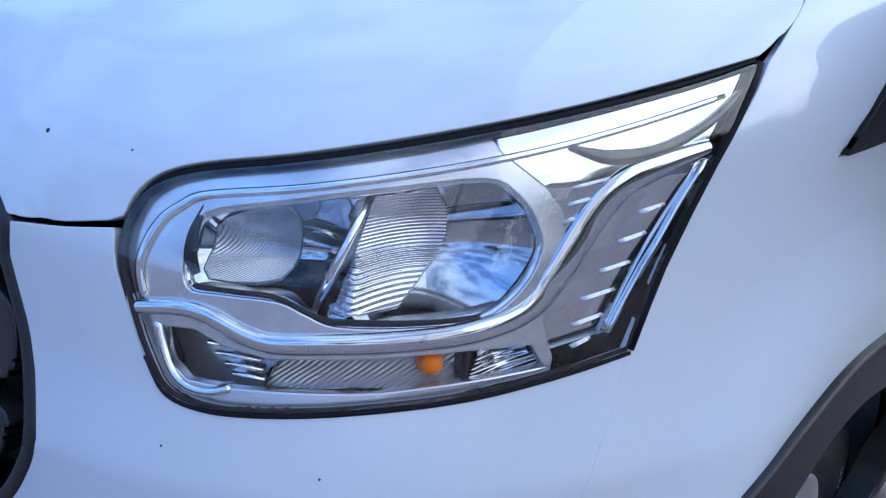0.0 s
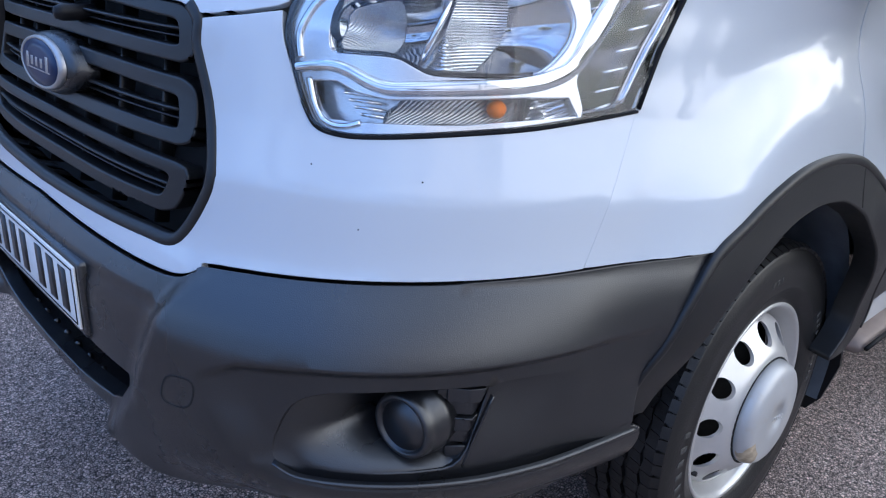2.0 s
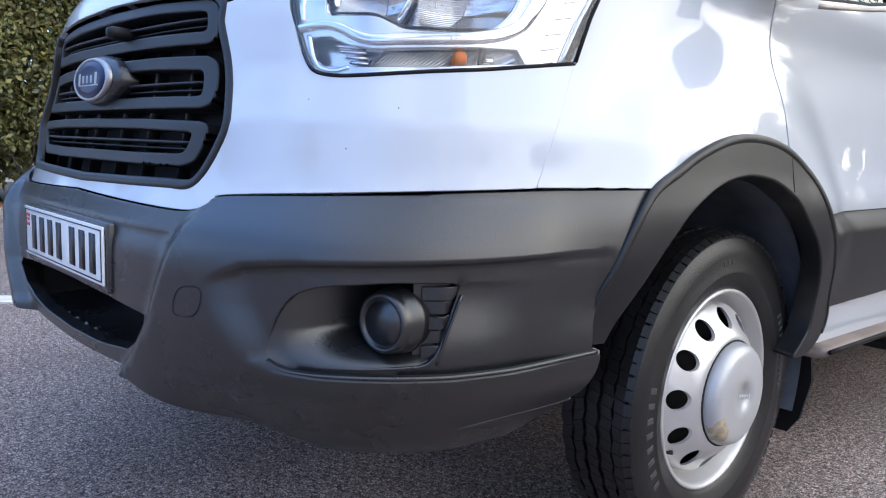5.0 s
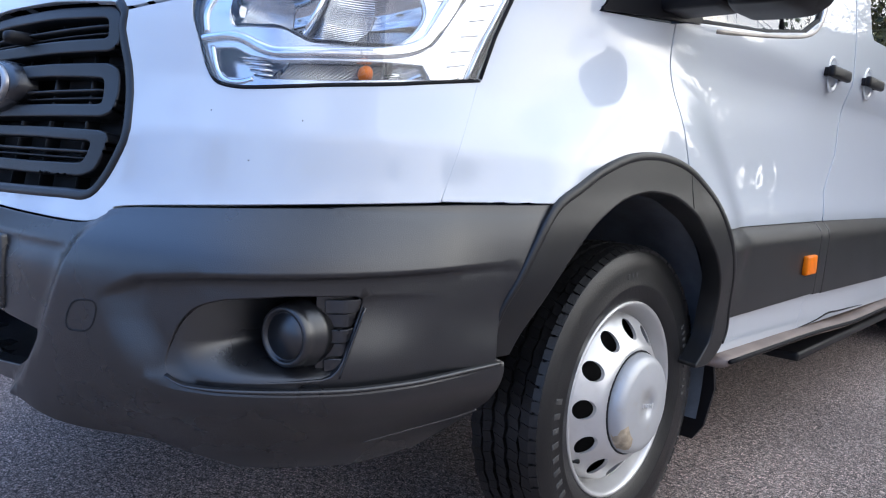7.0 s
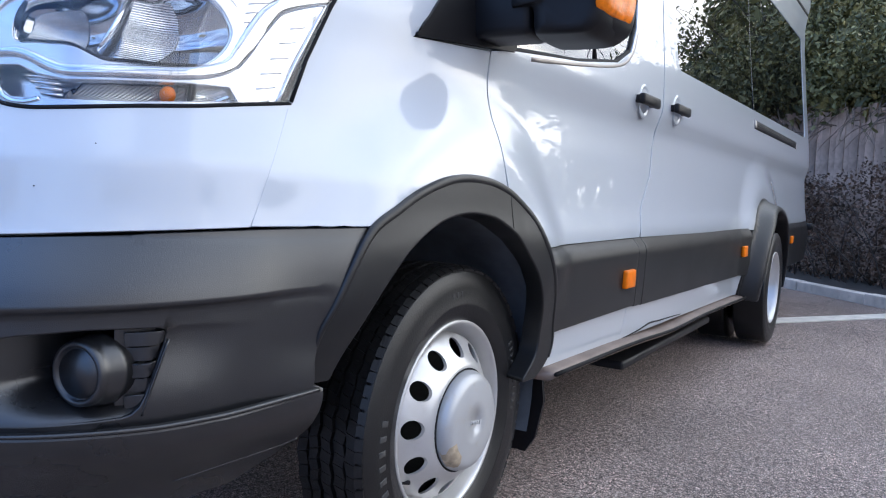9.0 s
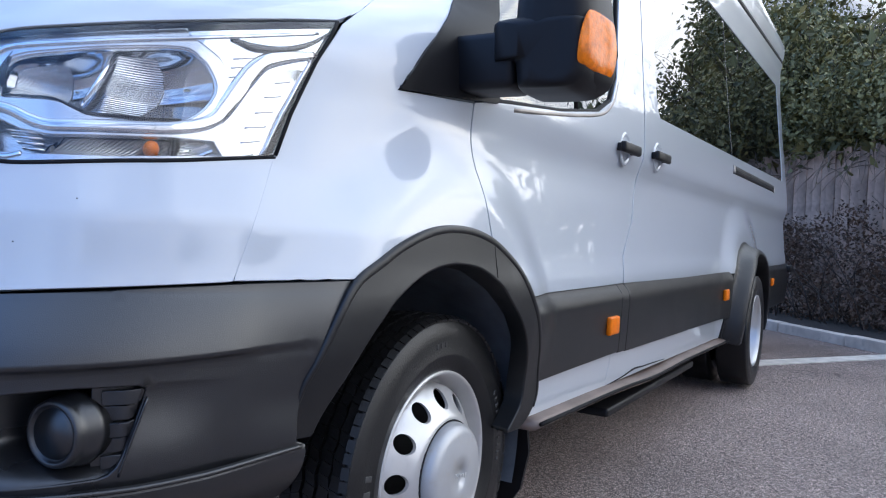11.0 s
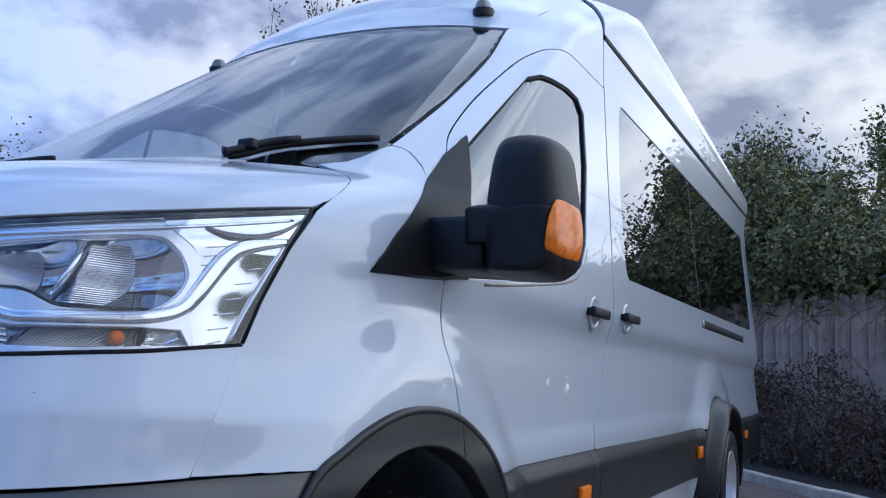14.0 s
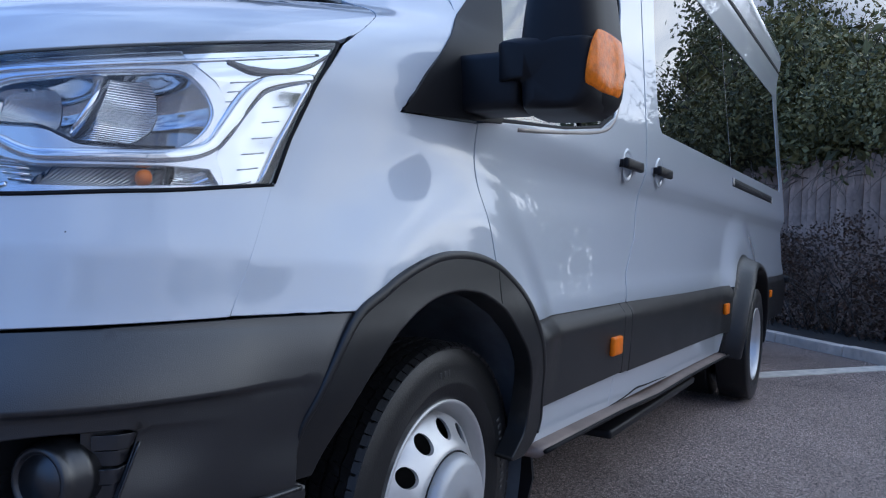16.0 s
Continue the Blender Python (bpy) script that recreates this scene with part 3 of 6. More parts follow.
def door(side):
    arch = [q for q in spline(ARCH_OUT, 4) if q[0] > 88.4 and q[1] > .735]
    rear = [ay(1.09, .738), ay(1.12, .83), ay(1.24, .95), ay(1.30, 1.1), ay(1.33, 1.4), ay(1.38, 1.8), ay(1.418, 2.14)]
    top = [ay(y, z - .003) for y, z in DOOR_TOP[::-1]] + [ ay(.128, 1.20), ay(.013, 1.178), ay(.017, 1.12), ay(.025, 1.03), ay(.049, .94), (88.05, .885), (88.2, .865)]
    window = [ay(.22, 1.57), ay(.64, 1.915), ay(.72, 1.95), ay(.95, 1.985), ay(1.06, 1.985), ay(1.12, 1.94), ay(1.11, 1.74), ay(1.02, 1.43), ay(.95, 1.34), ay(.82, 1.285), ay(.5, 1.235), ay(.104, 1.194), ay(.104, 1.362), ay(.14, 1.435), ay(.19, 1.535)]
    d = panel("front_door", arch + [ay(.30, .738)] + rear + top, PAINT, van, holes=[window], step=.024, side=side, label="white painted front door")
    tri = [ay(-.255, 1.164), ay(-.18, 1.252), ay(-.085, 1.338), ay(.012, 1.42), ay(.128, 1.516), ay(.228, 1.592), ay(.178, 1.50), ay(.14, 1.42), ay(.112, 1.364), ay(.112, 1.194)]
    panel("mirror_sail", rounded(tri, .5, 4), SMOOTH, van, off=.007, flange=.03, side=side, label="black plastic sail panel under the mirror")
    pane = [ay(.21, 1.56), ay(.63, 1.91), ay(.72, 1.947), ay(.95, 1.982), ay(1.06, 1.982), ay(1.117, 1.94), ay(1.107, 1.74), ay(1.017, 1.43), ay(.947, 1.34), ay(.817, 1.287), ay(.5, 1.237), ay(.108, 1.197), ay(.108, 1.36), ay(.142, 1.43)]
    g = panel("door_window", pane, SIDEGLASS, d, off=-.012, flange=0, step=.05, side=side, label="reflecting side window glass")
    g.visible_shadow = False
    loop = pane + [pane[0]]
    strip("window_seal", dense(loop, .05, False), .018, SEAL, d, -.009, .004, side)
    strip("window_divider", [ay(.66, 1.93), ay(.64, 1.24)], .022, SEAL, d, -.008, .004, side)
    strip("belt_trim", spline([ay(.2, 1.192), ay(.5, 1.228), ay(.82, 1.277), ay(.955, 1.333), ay(1.03, 1.42)], 5), .011, TRIM, d, -.001, .002, side, "thin worn trim along the window")
    for y, parent in ((1.09, d),):
        handle(y, 1.2, side, parent)
    return d


def handle(y, z, side, parent):
    """A pull handle in front of its dished cup."""
    p = on_side(*ay(y, z))
    bm = bmesh.new()
    made = box(bm, (-.008, -.095, -.018), (.012, .095, .018), .009)
    for v in made:
        v.co.x += .018 + .012 * (1 - (v.co.y / .095) ** 2)
    for s in (-1, 1):
        box(bm, (-.012, s * .075 - .014, -.013), (.028, s * .075 + .014, .013), .005)
    for v in bm.verts:
        v.co = Vector(((p[0] + v.co.x) * side, p[1] + v.co.y, p[2] + v.co.z))
    bmesh.ops.recalc_face_normals(bm, faces=bm.faces)
    part("door_handle", bm, SMOOTH, parent, "black plastic pull handle")
    bm = bmesh.new()
    lathe(bm, [(.040, -.001), (.047, .0012), (.051, .002), (.055, .0012), (.058, -.002)], Matrix.Translation((p[0] * side, p[1], p[2])) @ pose(0, 0, 0, 0, 90 * side, 0), 40)
    bmesh.ops.recalc_face_normals(bm, faces=bm.faces)
    part("handle_cup", bm, PAINT, parent)


def flank(side):
    zt = lambda y: float(on_top(.77, y)[2])
    RY = 3.55
    arch = [ay(RY + .5 * math.cos(t), .43 + .43 * math.sin(t)) for t in np.radians(np.arange(40, 145, 7.5))]
    out = [ay(1.105, .738), ay(1.135, .83), ay(1.255, .95), ay(1.315, 1.1), ay(1.345, 1.4), ay(1.395, 1.8), ay(1.435, 2.17), ay(1.45, 2.38), ay(5.90, 2.51), ay(5.90, .738)] + arch
    window = rounded([ay(1.50, 1.375), ay(5.68, 1.445), ay(5.68, 2.275), ay(1.62, 2.165)], 4.0)
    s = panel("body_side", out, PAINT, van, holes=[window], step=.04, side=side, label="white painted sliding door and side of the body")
    for a, b, ta in ((1.505, 3.195, 1.625), (3.207, 5.675, 3.207)):
        w = rounded([ay(a, 1.379 + (a - 1.5) * .0166), ay(b, 1.379 + (b - 1.5) * .0166), ay(b, 2.162 + (b - 1.62) * .0275), ay(ta, 2.162 + (ta - 1.62) * .0275)], 3.6 if a < 2 else .6)
        g = panel("side_window", w, PRIVACY, s, off=-.004, flange=.004, step=.08, side=side, label="dark tinted side window")
    handle(1.51, 1.215, side, s)
    strip("door_rail", dense([ay(3.2, 1.325), ay(5.0, 1.335)], .2, False), .05, SMOOTH, s, .001, .006, side, "black sliding door rail")
    strip("rail_slot", dense([ay(3.23, 1.327), ay(4.97, 1.337)], .2, False), .018, DARK, s, .006, .002, side)
    for y in (3.215, 4.985):
        strip("rail_end", [ay(y - .02, 1.326), ay(y + .02, 1.327)], .044, ALLOY, s, .005, .003, side)
    strip("roof_gutter", dense([ay(1.46, 2.396), ay(5.88, 2.52)], .1, False), .022, SEAL, s, -.002, .004, side)
    # roof side above the gutter
    up = [ay(y, 2.412 + (y - 1.46) * .0284) for y in (1.46, 3, 4.5, 5.90)] + [ay(y, zt(y)) for y in (5.90, 4.5, 3.6, 3.0, 2.6, 2.2, 2.0, 1.8, 1.6, 1.5)]
    panel("roof_side", up, PAINT, van, step=.04, side=side, label="white roof side")


def cab_upper():
    half = [(0, 1.401), (.5, 1.401), (.74, 1.406), (.775, 1.428), (.790, 1.45), (.798, 1.48), (.801, 1.515), (.797, 1.73), (.776, 1.963), (.728, 2.155), (.6, 2.168), (0, 2.178)]
    w = panel("windscreen", both(half), SCREEN, van, "front", step=.05, off=-.004, flange=.005, label="sloping windscreen reflecting the sky")
    w.visible_shadow = False
    band = [(.797, 1.52), (.797, 1.73), (.776, 1.963), (.728, 2.155), (.6, 2.168), (0, 2.178), (-.6, 2.168), (-.728, 2.155), (-.776, 1.963), (-.797, 1.73), (-.797, 1.52)]
    strip("windscreen_seal", dense(band, .05, False), .03, SEAL, van, -.008, .004, way="front")
    low = [(-.76, 1.425), (-.74, 1.416), (-.5, 1.41), (0, 1.41), (.5, 1.41), (.74, 1.416), (.76, 1.425)]
    strip("scuttle", dense(low, .05, False), .03, SMOOTH, van, -.05, .006, way="front", label="black plastic scuttle panel")
    for side in (1, -1):
        z = lambda y: float(on_top(.77, y)[2])
        ws = spline([(.807, 1.512), (.806, 1.60), (.803, 1.73), (.782, 1.963), (.735, 2.158)], 6)
        a = [(float(p[1]), q) for (x, q), p in zip(ws, (on_front(x, q) for x, q in ws))]
        out = [ay(*q) for q in a] + [ay(y, z(y)) for y in (.95, 1.1, 1.25, 1.43)] + [ay(1.435, 2.3), ay(1.423, 2.17)] + [ay(y, z + .003) for y, z in DOOR_TOP[::-1]] + [ay(.07, 1.47), ay(.01, 1.421), (85.3, 1.457), (85.4, 1.496), (84.7, 1.508), (83.5, 1.511)]
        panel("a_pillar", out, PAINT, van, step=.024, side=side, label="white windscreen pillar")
    xs = np.linspace(0, .77, 9)
    front = [(x, float(on_front(x, np.interp(x, [0, .6, .735, .77], [2.182, 2.172, 2.162, 2.17]))[1]) + .004) for x in xs]
    panel("roof", both(front + [(.77, 5.90), (0, 5.90)]), PAINT, van, "top", step=.045, flange=.02, label="white high roof")
    for x in (.615, -.69):
        p = on_top(x, .83)
        bm = bmesh.new()
        lathe(bm, [(.034, -.01), (.034, .008), (.031, .010), (.0305, .018), (.0285, .019), (.028, .026), (.0255, .027), (.0245, .034), (.021, .035), (.019, .042), (.007, .047), (0, .048)], Matrix.Translation(p) @ pose(0, 0, 0, 12, 0, 0) @ Matrix.Diagonal((1.0, 1.25, 1, 1)), 32)
        lamp = part("roof_lamp", bm, material("smoked_lamp_lens", (.10, .11, .09), .12, coat=.5), van, "smoked marker lamp on the roof edge")
        bm = bmesh.new()
        lathe(bm, [(.038, -.02), (.038, .008), (.033, .011)], Matrix.Translation(p) @ pose(0, 0, 0, 12, 0, 0) @ Matrix.Diagonal((1.0, 1.25, 1, 1)), 32)
        part("lamp_base", bm, SMOOTH, lamp)


front_panels()
cab_upper()
for s in (1, -1):
    wing(s)
    door(s)
    flank(s)
WHEEL_Y, WHEEL_Z, REAR_Y = -.028, .3565, 3.56
FOG = [(32.1, .533), (33.0, .598), (34.2, .631), (36.0, .645), (40.8, .654), (46.0, .654), (45.0, .59), (43.8, .522), (40.0, .518), (37.0, .517), (34.0, .517)]


def lip_line(b):
    """The height of the ledge under the lamp pockets."""
    return np.interp(b, [30, 33.3, 36, 41, 45, 49.5, 54, 58], [.528, .516, .511, .509, .508, .512, .521, .529])


def fold_line(b):
    """The height of the fold that parts the bumper's upper roll from its face."""
    return np.interp(b, [25, 28.3, 30.7, 35.3, 43, 51, 57.5], [.60, .648, .666, .676, .684, .693, .701])


def bumper_off(a, z):
    """The lower bumper's relief: its proud corner, the step under the lamp pockets and the roll to the lower edge."""
    b = np.abs(a)
    lip = lip_line(b)
    fold = fold_line(b)
    d = bulge(a, z)
    below = smooth(fold + .004 - z, 0, .020)
    d = d - .020 * below * smooth(b - np.interp(z, [.50, .54, .60, .66], [34.5, 32.3, 30.6, 29.6]), -2.6, 1.2) * (1 - .75 * smooth(b, 50, 57)) * (1 - smooth(b, 57, 59)) * smooth(z, lip - .004, lip + .004)
    d = d - .018 * smooth(b - np.interp(z, [.522, .59, .654], [43.8, 45.0, 46.0]), -.5, -.1) * smooth(z, lip, lip + .006) * smooth(.656 - z, 0, .007) * smooth(z, .53, .64) * (1 - smooth(b, 46.5, 52.5))
    d = d - .095 * smooth(.50 - z, -.01, .16) * smooth(b, 20, 30)
    d = d + .025 * np.clip((.785 - z) / .105, 0, 1) ** .8 * (1 - .65 * smooth(b, 50, 58) * smooth(z, .53, .62)) - .005
    return d


def bumper():
    top = [(u, v - .004) for u, v in spline(WHITE_EDGE, 4)]
    end = [(61.25, .770), (59.85, .725), (58.4, .668), (57.25, .622), (56.75, .575), (56.55, .534), (57.4, .529), (57.0, .445), (55.4, .398), (53.6, .372), (51.6, .352), (46.3, .338), (36, .340), (31.5, .357), (27, .388), (21, .426), (18.1, .440), (10, .430), (0, .424)]
    half = top + end
    intake = [(0, .446), (9, .452), (15, .466), (17.2, .490), (19.2, .535), (18.8, .550), (12, .562), (0, .568)]
    out = [(-u, v) for u, v in half[::-1] if u > 1e-6] + list(half)
    fogs = [[(s * u, v) for u, v in rounded(FOG, 1.0, 4)] for s in (1, -1)]
    b = panel("front_bumper", out, PLASTIC, van, holes=[both(intake), *fogs], step=.014, off=bumper_off, flange=.03, lip=.003, label="black grained plastic front bumper", lines=[[(s * u, float(lip_line(u)) + d) for u in np.arange(45.2 if d > 0 else 27.5, 57.2, .6)] for s in (1, -1) for d in (-.005, -.0043, .0045, .0052)] + [[(s * u, float(fold_line(u)) + d) for u in np.arange(27.5, 57.0, .6)] for s in (1, -1) for d in (.004, -.006, -.016)] + [[(s * u, v) for u in np.arange(46.4, 53, .5)] for s in (1, -1) for v in (.6565, .6485)] + [[(s * (float(crease(v)) + d), v) for v in np.arange(.58, .74, .02)] for s in (1, -1) for d in (-1.0, .4, 1.8)])
    for s in (1, -1):
        right = lambda z: np.interp(z, [.522, .59, .654], [43.8, 45.0, 46.0])
        deep = lambda a, z: bumper_off(a, z) - .10 * smooth(np.abs(a), 31.8, 40.5) * smooth(z, .517, .575) * smooth(right(z) - np.abs(a), 0, .9) * smooth(.654 - z, 0, .016)
        panel("lamp_pocket", rounded(FOG, 1.0, 4), PLASTIC, b, off=deep, flange=0, step=.006, side=s, label="hollow round the blanked fog lamp")
        m = Matrix.Translation((.806 * s, -.850, .587)) @ pose(0, 0, 0, 90, 0, 10 * s) @ Matrix.Diagonal((1.17, 1.17, 1, 1))
        bm = bmesh.new()
        lathe(bm, [(0, .002), (.0295, .002), (.0302, -.002), (.0325, -.002), (.0332, .003), (.037, .005), (.0405, .002), (.042, -.006), (.042, -.016), (.0445, -.018), (.0445, -.028), (.0465, -.030), (.0465, -.040), (.044, -.044), (.044, -.10)], m, 48)
        bmesh.ops.recalc_face_normals(bm, faces=bm.faces)
        part("fog_lamp_blank", bm, PLASTIC, b, "round black blanking cap")
        sunk = lambda a, z: bumper_off(a, z) - .022
        panel("rib_plate", [(42.4, .524), (43.7, .524), (45.75, .651), (42.4, .651)], PLASTIC, b, off=sunk, flange=.01, step=.01, side=s)
        for k in range(5):
            z = .530 + .0235 * k
            band = lambda a, h, k=k: bumper_off(a, h) - .004 - .006 * (k % 2) - .012 * (1 - smooth(np.abs(a), 42.9, 44.6))
            panel("pocket_rib", [(43.0, z), (float(right(z)) - .12, z + .003), (float(right(z + .019)) - .12, z + .0215), (43.0, z + .0185)], PLASTIC, b, off=band, flange=.02, lip=.0015, step=.012, side=s)
        groove = rounded([(24.7, .575), (25.4, .624), (27.9, .630), (27.3, .579)], .9, 5)
        g = np.array(groove + groove[:1])
        strip("towing_cover_groove", list(g), .0032, DARK, b, [float(bumper_off(*q)) + .0002 for q in g], .0006, s)
    for s in (1, -1):
        line = spline([(44.0, .524), (44.9, .585), (46.0, .652), (46.8, .660), (51.5, .665), (54.0, .667)], 6)
        strip("bumper_crease", line[:11], [.004, .005, .004], PLASTIC, b, [float(bumper_off(u - .5, v)) - .003 for u, v in line[:11]], .004, s)
        low = spline([(46.5, .382), (49, .393), (51.5, .404), (55.3, .418), (56.6, .427)], 5)
        strip("lower_crease", low, [.002, .006, .006, .005], PLASTIC, b, [float(bumper_off(u, v)) - .002 for u, v in low], .0035, s)
        ledge = [(u, float(lip_line(u)) + .001 + .016 * float(1 - smooth(u, 31.2, 34.2))) for u in np.arange(32.6, 57.3, .5)]
        strip("bumper_lip", ledge, [.003, .007, .008, .008, .008, .008, .007], PLASTIC, b, [float(bumper_off(u, float(lip_line(u)) - .012)) - .0045 - .007 * float(1 - smooth(u, 31.5, 34.5)) for u, v in ledge], .0045, s, "rounded ledge under the lamp pocket")
    # the step below the plate, and the dark opening behind it
    bm = bmesh.new()
    rows = []
    for x in np.linspace(-.40, .40, 17):
        y = float(on_front(x, .45)[1])
        rows.append([bm.verts.new((x, y + d, z)) for d, z in ((.004, .449), (.03, .446), (.16, .452), (.20, .50), (.21, .60))])
    for a, c in zip(rows, rows[1:]):
        for k in range(4):
            bm.faces.new((a[k], a[k + 1], c[k + 1], c[k]))
    part("bumper_step", bm, PLASTIC, b, "black step tread below the number plate")
    for k in range(11):
        x = -.30 + .06 * k
        y = float(on_front(x, .45)[1])
        bm = bmesh.new()
        lathe(bm, [(.0065, -.003), (.006, .004), (.003, .0065), (0, .007)], Matrix.Translation((x, y + .022, .449)), 10)
        part("step_stud", bm, PLASTIC, b)
    for x in (-.12, .14):
        bm = bmesh.new()
        box(bm, (x - .003, -.90, .48), (x + .003, -.84, .565), .002)
        part("intake_rib", bm, PLASTIC, b)
    # near-black boxes close the opening, its inner shade put into their colour
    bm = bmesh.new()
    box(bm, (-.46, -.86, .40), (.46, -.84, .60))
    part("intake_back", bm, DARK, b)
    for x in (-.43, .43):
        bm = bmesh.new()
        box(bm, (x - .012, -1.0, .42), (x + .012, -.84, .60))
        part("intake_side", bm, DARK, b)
    # number plate on its plinth
    tilt = pose(0, -1.066, .634, 0, 0, 0)
    bm = bmesh.new()
    box(bm, (-.272, -.008, -.070), (.272, .05, .064), .006, tilt)
    part("plate_plinth", bm, PLASTIC, b)
    bm = bmesh.new()
    box(bm, (-.26, -.013, -.0555), (.26, -.009, .0555), .0015, tilt)
    plate = part("number_plate", bm, PLATE, van, "white front number plate with black characters")
    bm = bmesh.new()
    for lo, hi in (((-.252, -.0145, .0475), (.252, -.0129, .0495)), ((-.252, -.0145, -.0495), (.252, -.0129, -.0475)), ((-.252, -.0145, -.0495), (-.250, -.0129, .0495)), ((.250, -.0145, -.0495), (.252, -.0129, .0495))):
        box(bm, lo, hi, 0, tilt)
    part("plate_border", bm, INK, plate)
    x = -.205
    for k in range(7):
        if k == 4:
            x += .027
        bm = bmesh.new()
        box(bm, (x + .003, -.0145, -.0385), (x + .036, -.0125, .0385), 0, tilt)
        part("character_bar", bm, INK, plate)
        x += .0605
    bm = bmesh.new()
    for z in (.012, .024, .034):
        box(bm, (-.243, -.0145, z), (-.222, -.0128, z + .006), 0, tilt)
    part("plate_emblem", bm, material("red_print", (.5, .05, .05), .4), plate)


def grille():
    back = panel("grille", both(GRILLE), DARK, van, off=-.065, flange=-.06, step=.05, label="black plastic radiator grille")
    rim = dense(spline([q for q in GRILLE[:12]], 5), 1.0, False)
    strip("grille_rim", [(-u, v) for u, v in rim[:0:-1]] + list(rim), .022, DULL, back, -.006, .009)
    bars = (
        ([(0, .811), (12, .811), (20.3, .813), (22.1, .824), (23.5, .874), (22.4, .888), (12, .892), (0, .893)], [(0, .826), (12, .826), (19.6, .828), (20.6, .834), (21.5, .865), (21.0, .873), (12, .877), (0, .878)], .852),
        ([(0, .917), (12, .917), (22.1, .917), (23.5, .928), (23.3, .986), (21.8, 1.0), (12, 1.005), (0, 1.007)], [(0, .933), (12, .933), (21.2, .932), (21.9, .937), (21.6, .976), (21.0, .983), (12, .988), (0, .990)], .960),
        ([(0, 1.031), (12, 1.030), (21.7, 1.027), (22.9, 1.038), (22.6, 1.088), (21.4, 1.102), (12, 1.112), (0, 1.116)], [(0, 1.047), (12, 1.046), (20.9, 1.043), (21.5, 1.049), (21.3, 1.080), (20.6, 1.087), (12, 1.096), (0, 1.100)], 1.070),
    )
    for outer, inner, mid in bars:
        roll = lambda a, z, o=outer: -.012 + 0 * a
        panel("grille_bar", rounded(both(outer), .6, 4), DULL, back, holes=[rounded(both(inner), .6, 4)], off=roll, flange=.03, step=.009, lip=.004, label="black grille bar with rounded ends")
        strip("grille_slat", dense([(-21, mid), (21, mid)], 1.0, False), .007, DULL, back, -.028, .012)
        strip("grille_slat", dense([(-21, mid - .011), (21, mid - .011)], 1.0, False), .005, DULL, back, -.034, .010)
    for a in (-18, -11, -4, 4, 11, 18):
        strip("grille_rib", [(a, .785), (a, .95), (a, 1.11)], .008, DULL, back, -.045, .012)
    # oval badge on its pod, with plain marks for its script
    m = pose(0, -.985, .970, 90, 0, 0) @ pose(0, 0, 0, -4, 0, 0)
    oval = m @ Matrix.Diagonal((1, .42, 1, 1))
    bm = bmesh.new()
    lathe(bm, [(.128, -.03), (.126, .002), (.115, .014), (.108, .017), (.104, .017)], oval, 56)
    part("badge_pod", bm, PLASTIC, back)
    bm = bmesh.new()
    lathe(bm, [(.108, .014), (.108, .021), (.104, .026), (.096, .027), (.092, .025)], oval, 56)
    part("badge_ring", bm, ALLOY, back, "oval chrome badge ring")
    bm = bmesh.new()
    lathe(bm, [(.094, .022), (.093, .0262), (.06, .0285), (0, .0295)], oval, 56)
    part("badge_face", bm, BLUE, back, "dark blue oval badge face")
    bm = bmesh.new()
    for k, (x, h) in enumerate(((-.055, .028), (-.03, .018), (-.006, .018), (.018, .018), (.045, .030))):
        box(bm, (x - .006, -h * .45, .026), (x + .006, h * .45, .0295), .001, m)
    box(bm, (-.062, -.014, .026), (.058, -.0115, .0292), .0008, m)
    part("badge_mark", bm, ALLOY, back)
    bm = bmesh.new()
    c = on_side(4.5, 1.062)
    lathe(bm, [(.013, -.04), (.014, .012), (.010, .024), (0, .026)], Matrix.Translation(c) @ pose(0, 0, 0, 90, 0, 0), 20)
    part("washer_nozzle", bm, SMOOTH, back)


def fluted(name, colour, metal, rough, pitch, turn=0.0, clearness=0.0):
    """Moulded ribs across a lens or reflector."""
    m = material(name, colour, rough, metal=metal, var=0.04, scale=30)
    n, l = m.node_tree.nodes, m.node_tree.links
    c, w, b = n.new("ShaderNodeTexCoord"), n.new("ShaderNodeTexWave"), n.new("ShaderNodeBump")
    mp = n.new("ShaderNodeMapping")
    mp.inputs["Rotation"].default_value = (0, radians(turn), 0)
    w.bands_direction = "Z"
    w.inputs["Scale"].default_value = .314 / pitch
    b.inputs["Strength"].default_value, b.inputs["Distance"].default_value = 0.55, pitch * .5
    l.new(c.outputs["Object"], mp.inputs["Vector"])
    l.new(mp.outputs["Vector"], w.inputs["Vector"])
    l.new(w.outputs["Fac"], b.inputs["Height"])
    l.new(b.outputs["Normal"], n["Principled BSDF"].inputs["Normal"])
    return m


FLUTE_H = fluted("ribbed_silver_reflector", (.66, .68, .72), 1.0, .16, .0036)
FLUTE_V = fluted("fine_ribbed_silver_reflector", (.55, .58, .62), .9, .2, .0016, 78)
FACET = fluted("faceted_reflector", (.8, .82, .85), 1.0, .05, .007, 30)
FLUTE_IND = fluted("ribbed_indicator_lens", (.50, .49, .48), .6, .14, .004, 60)


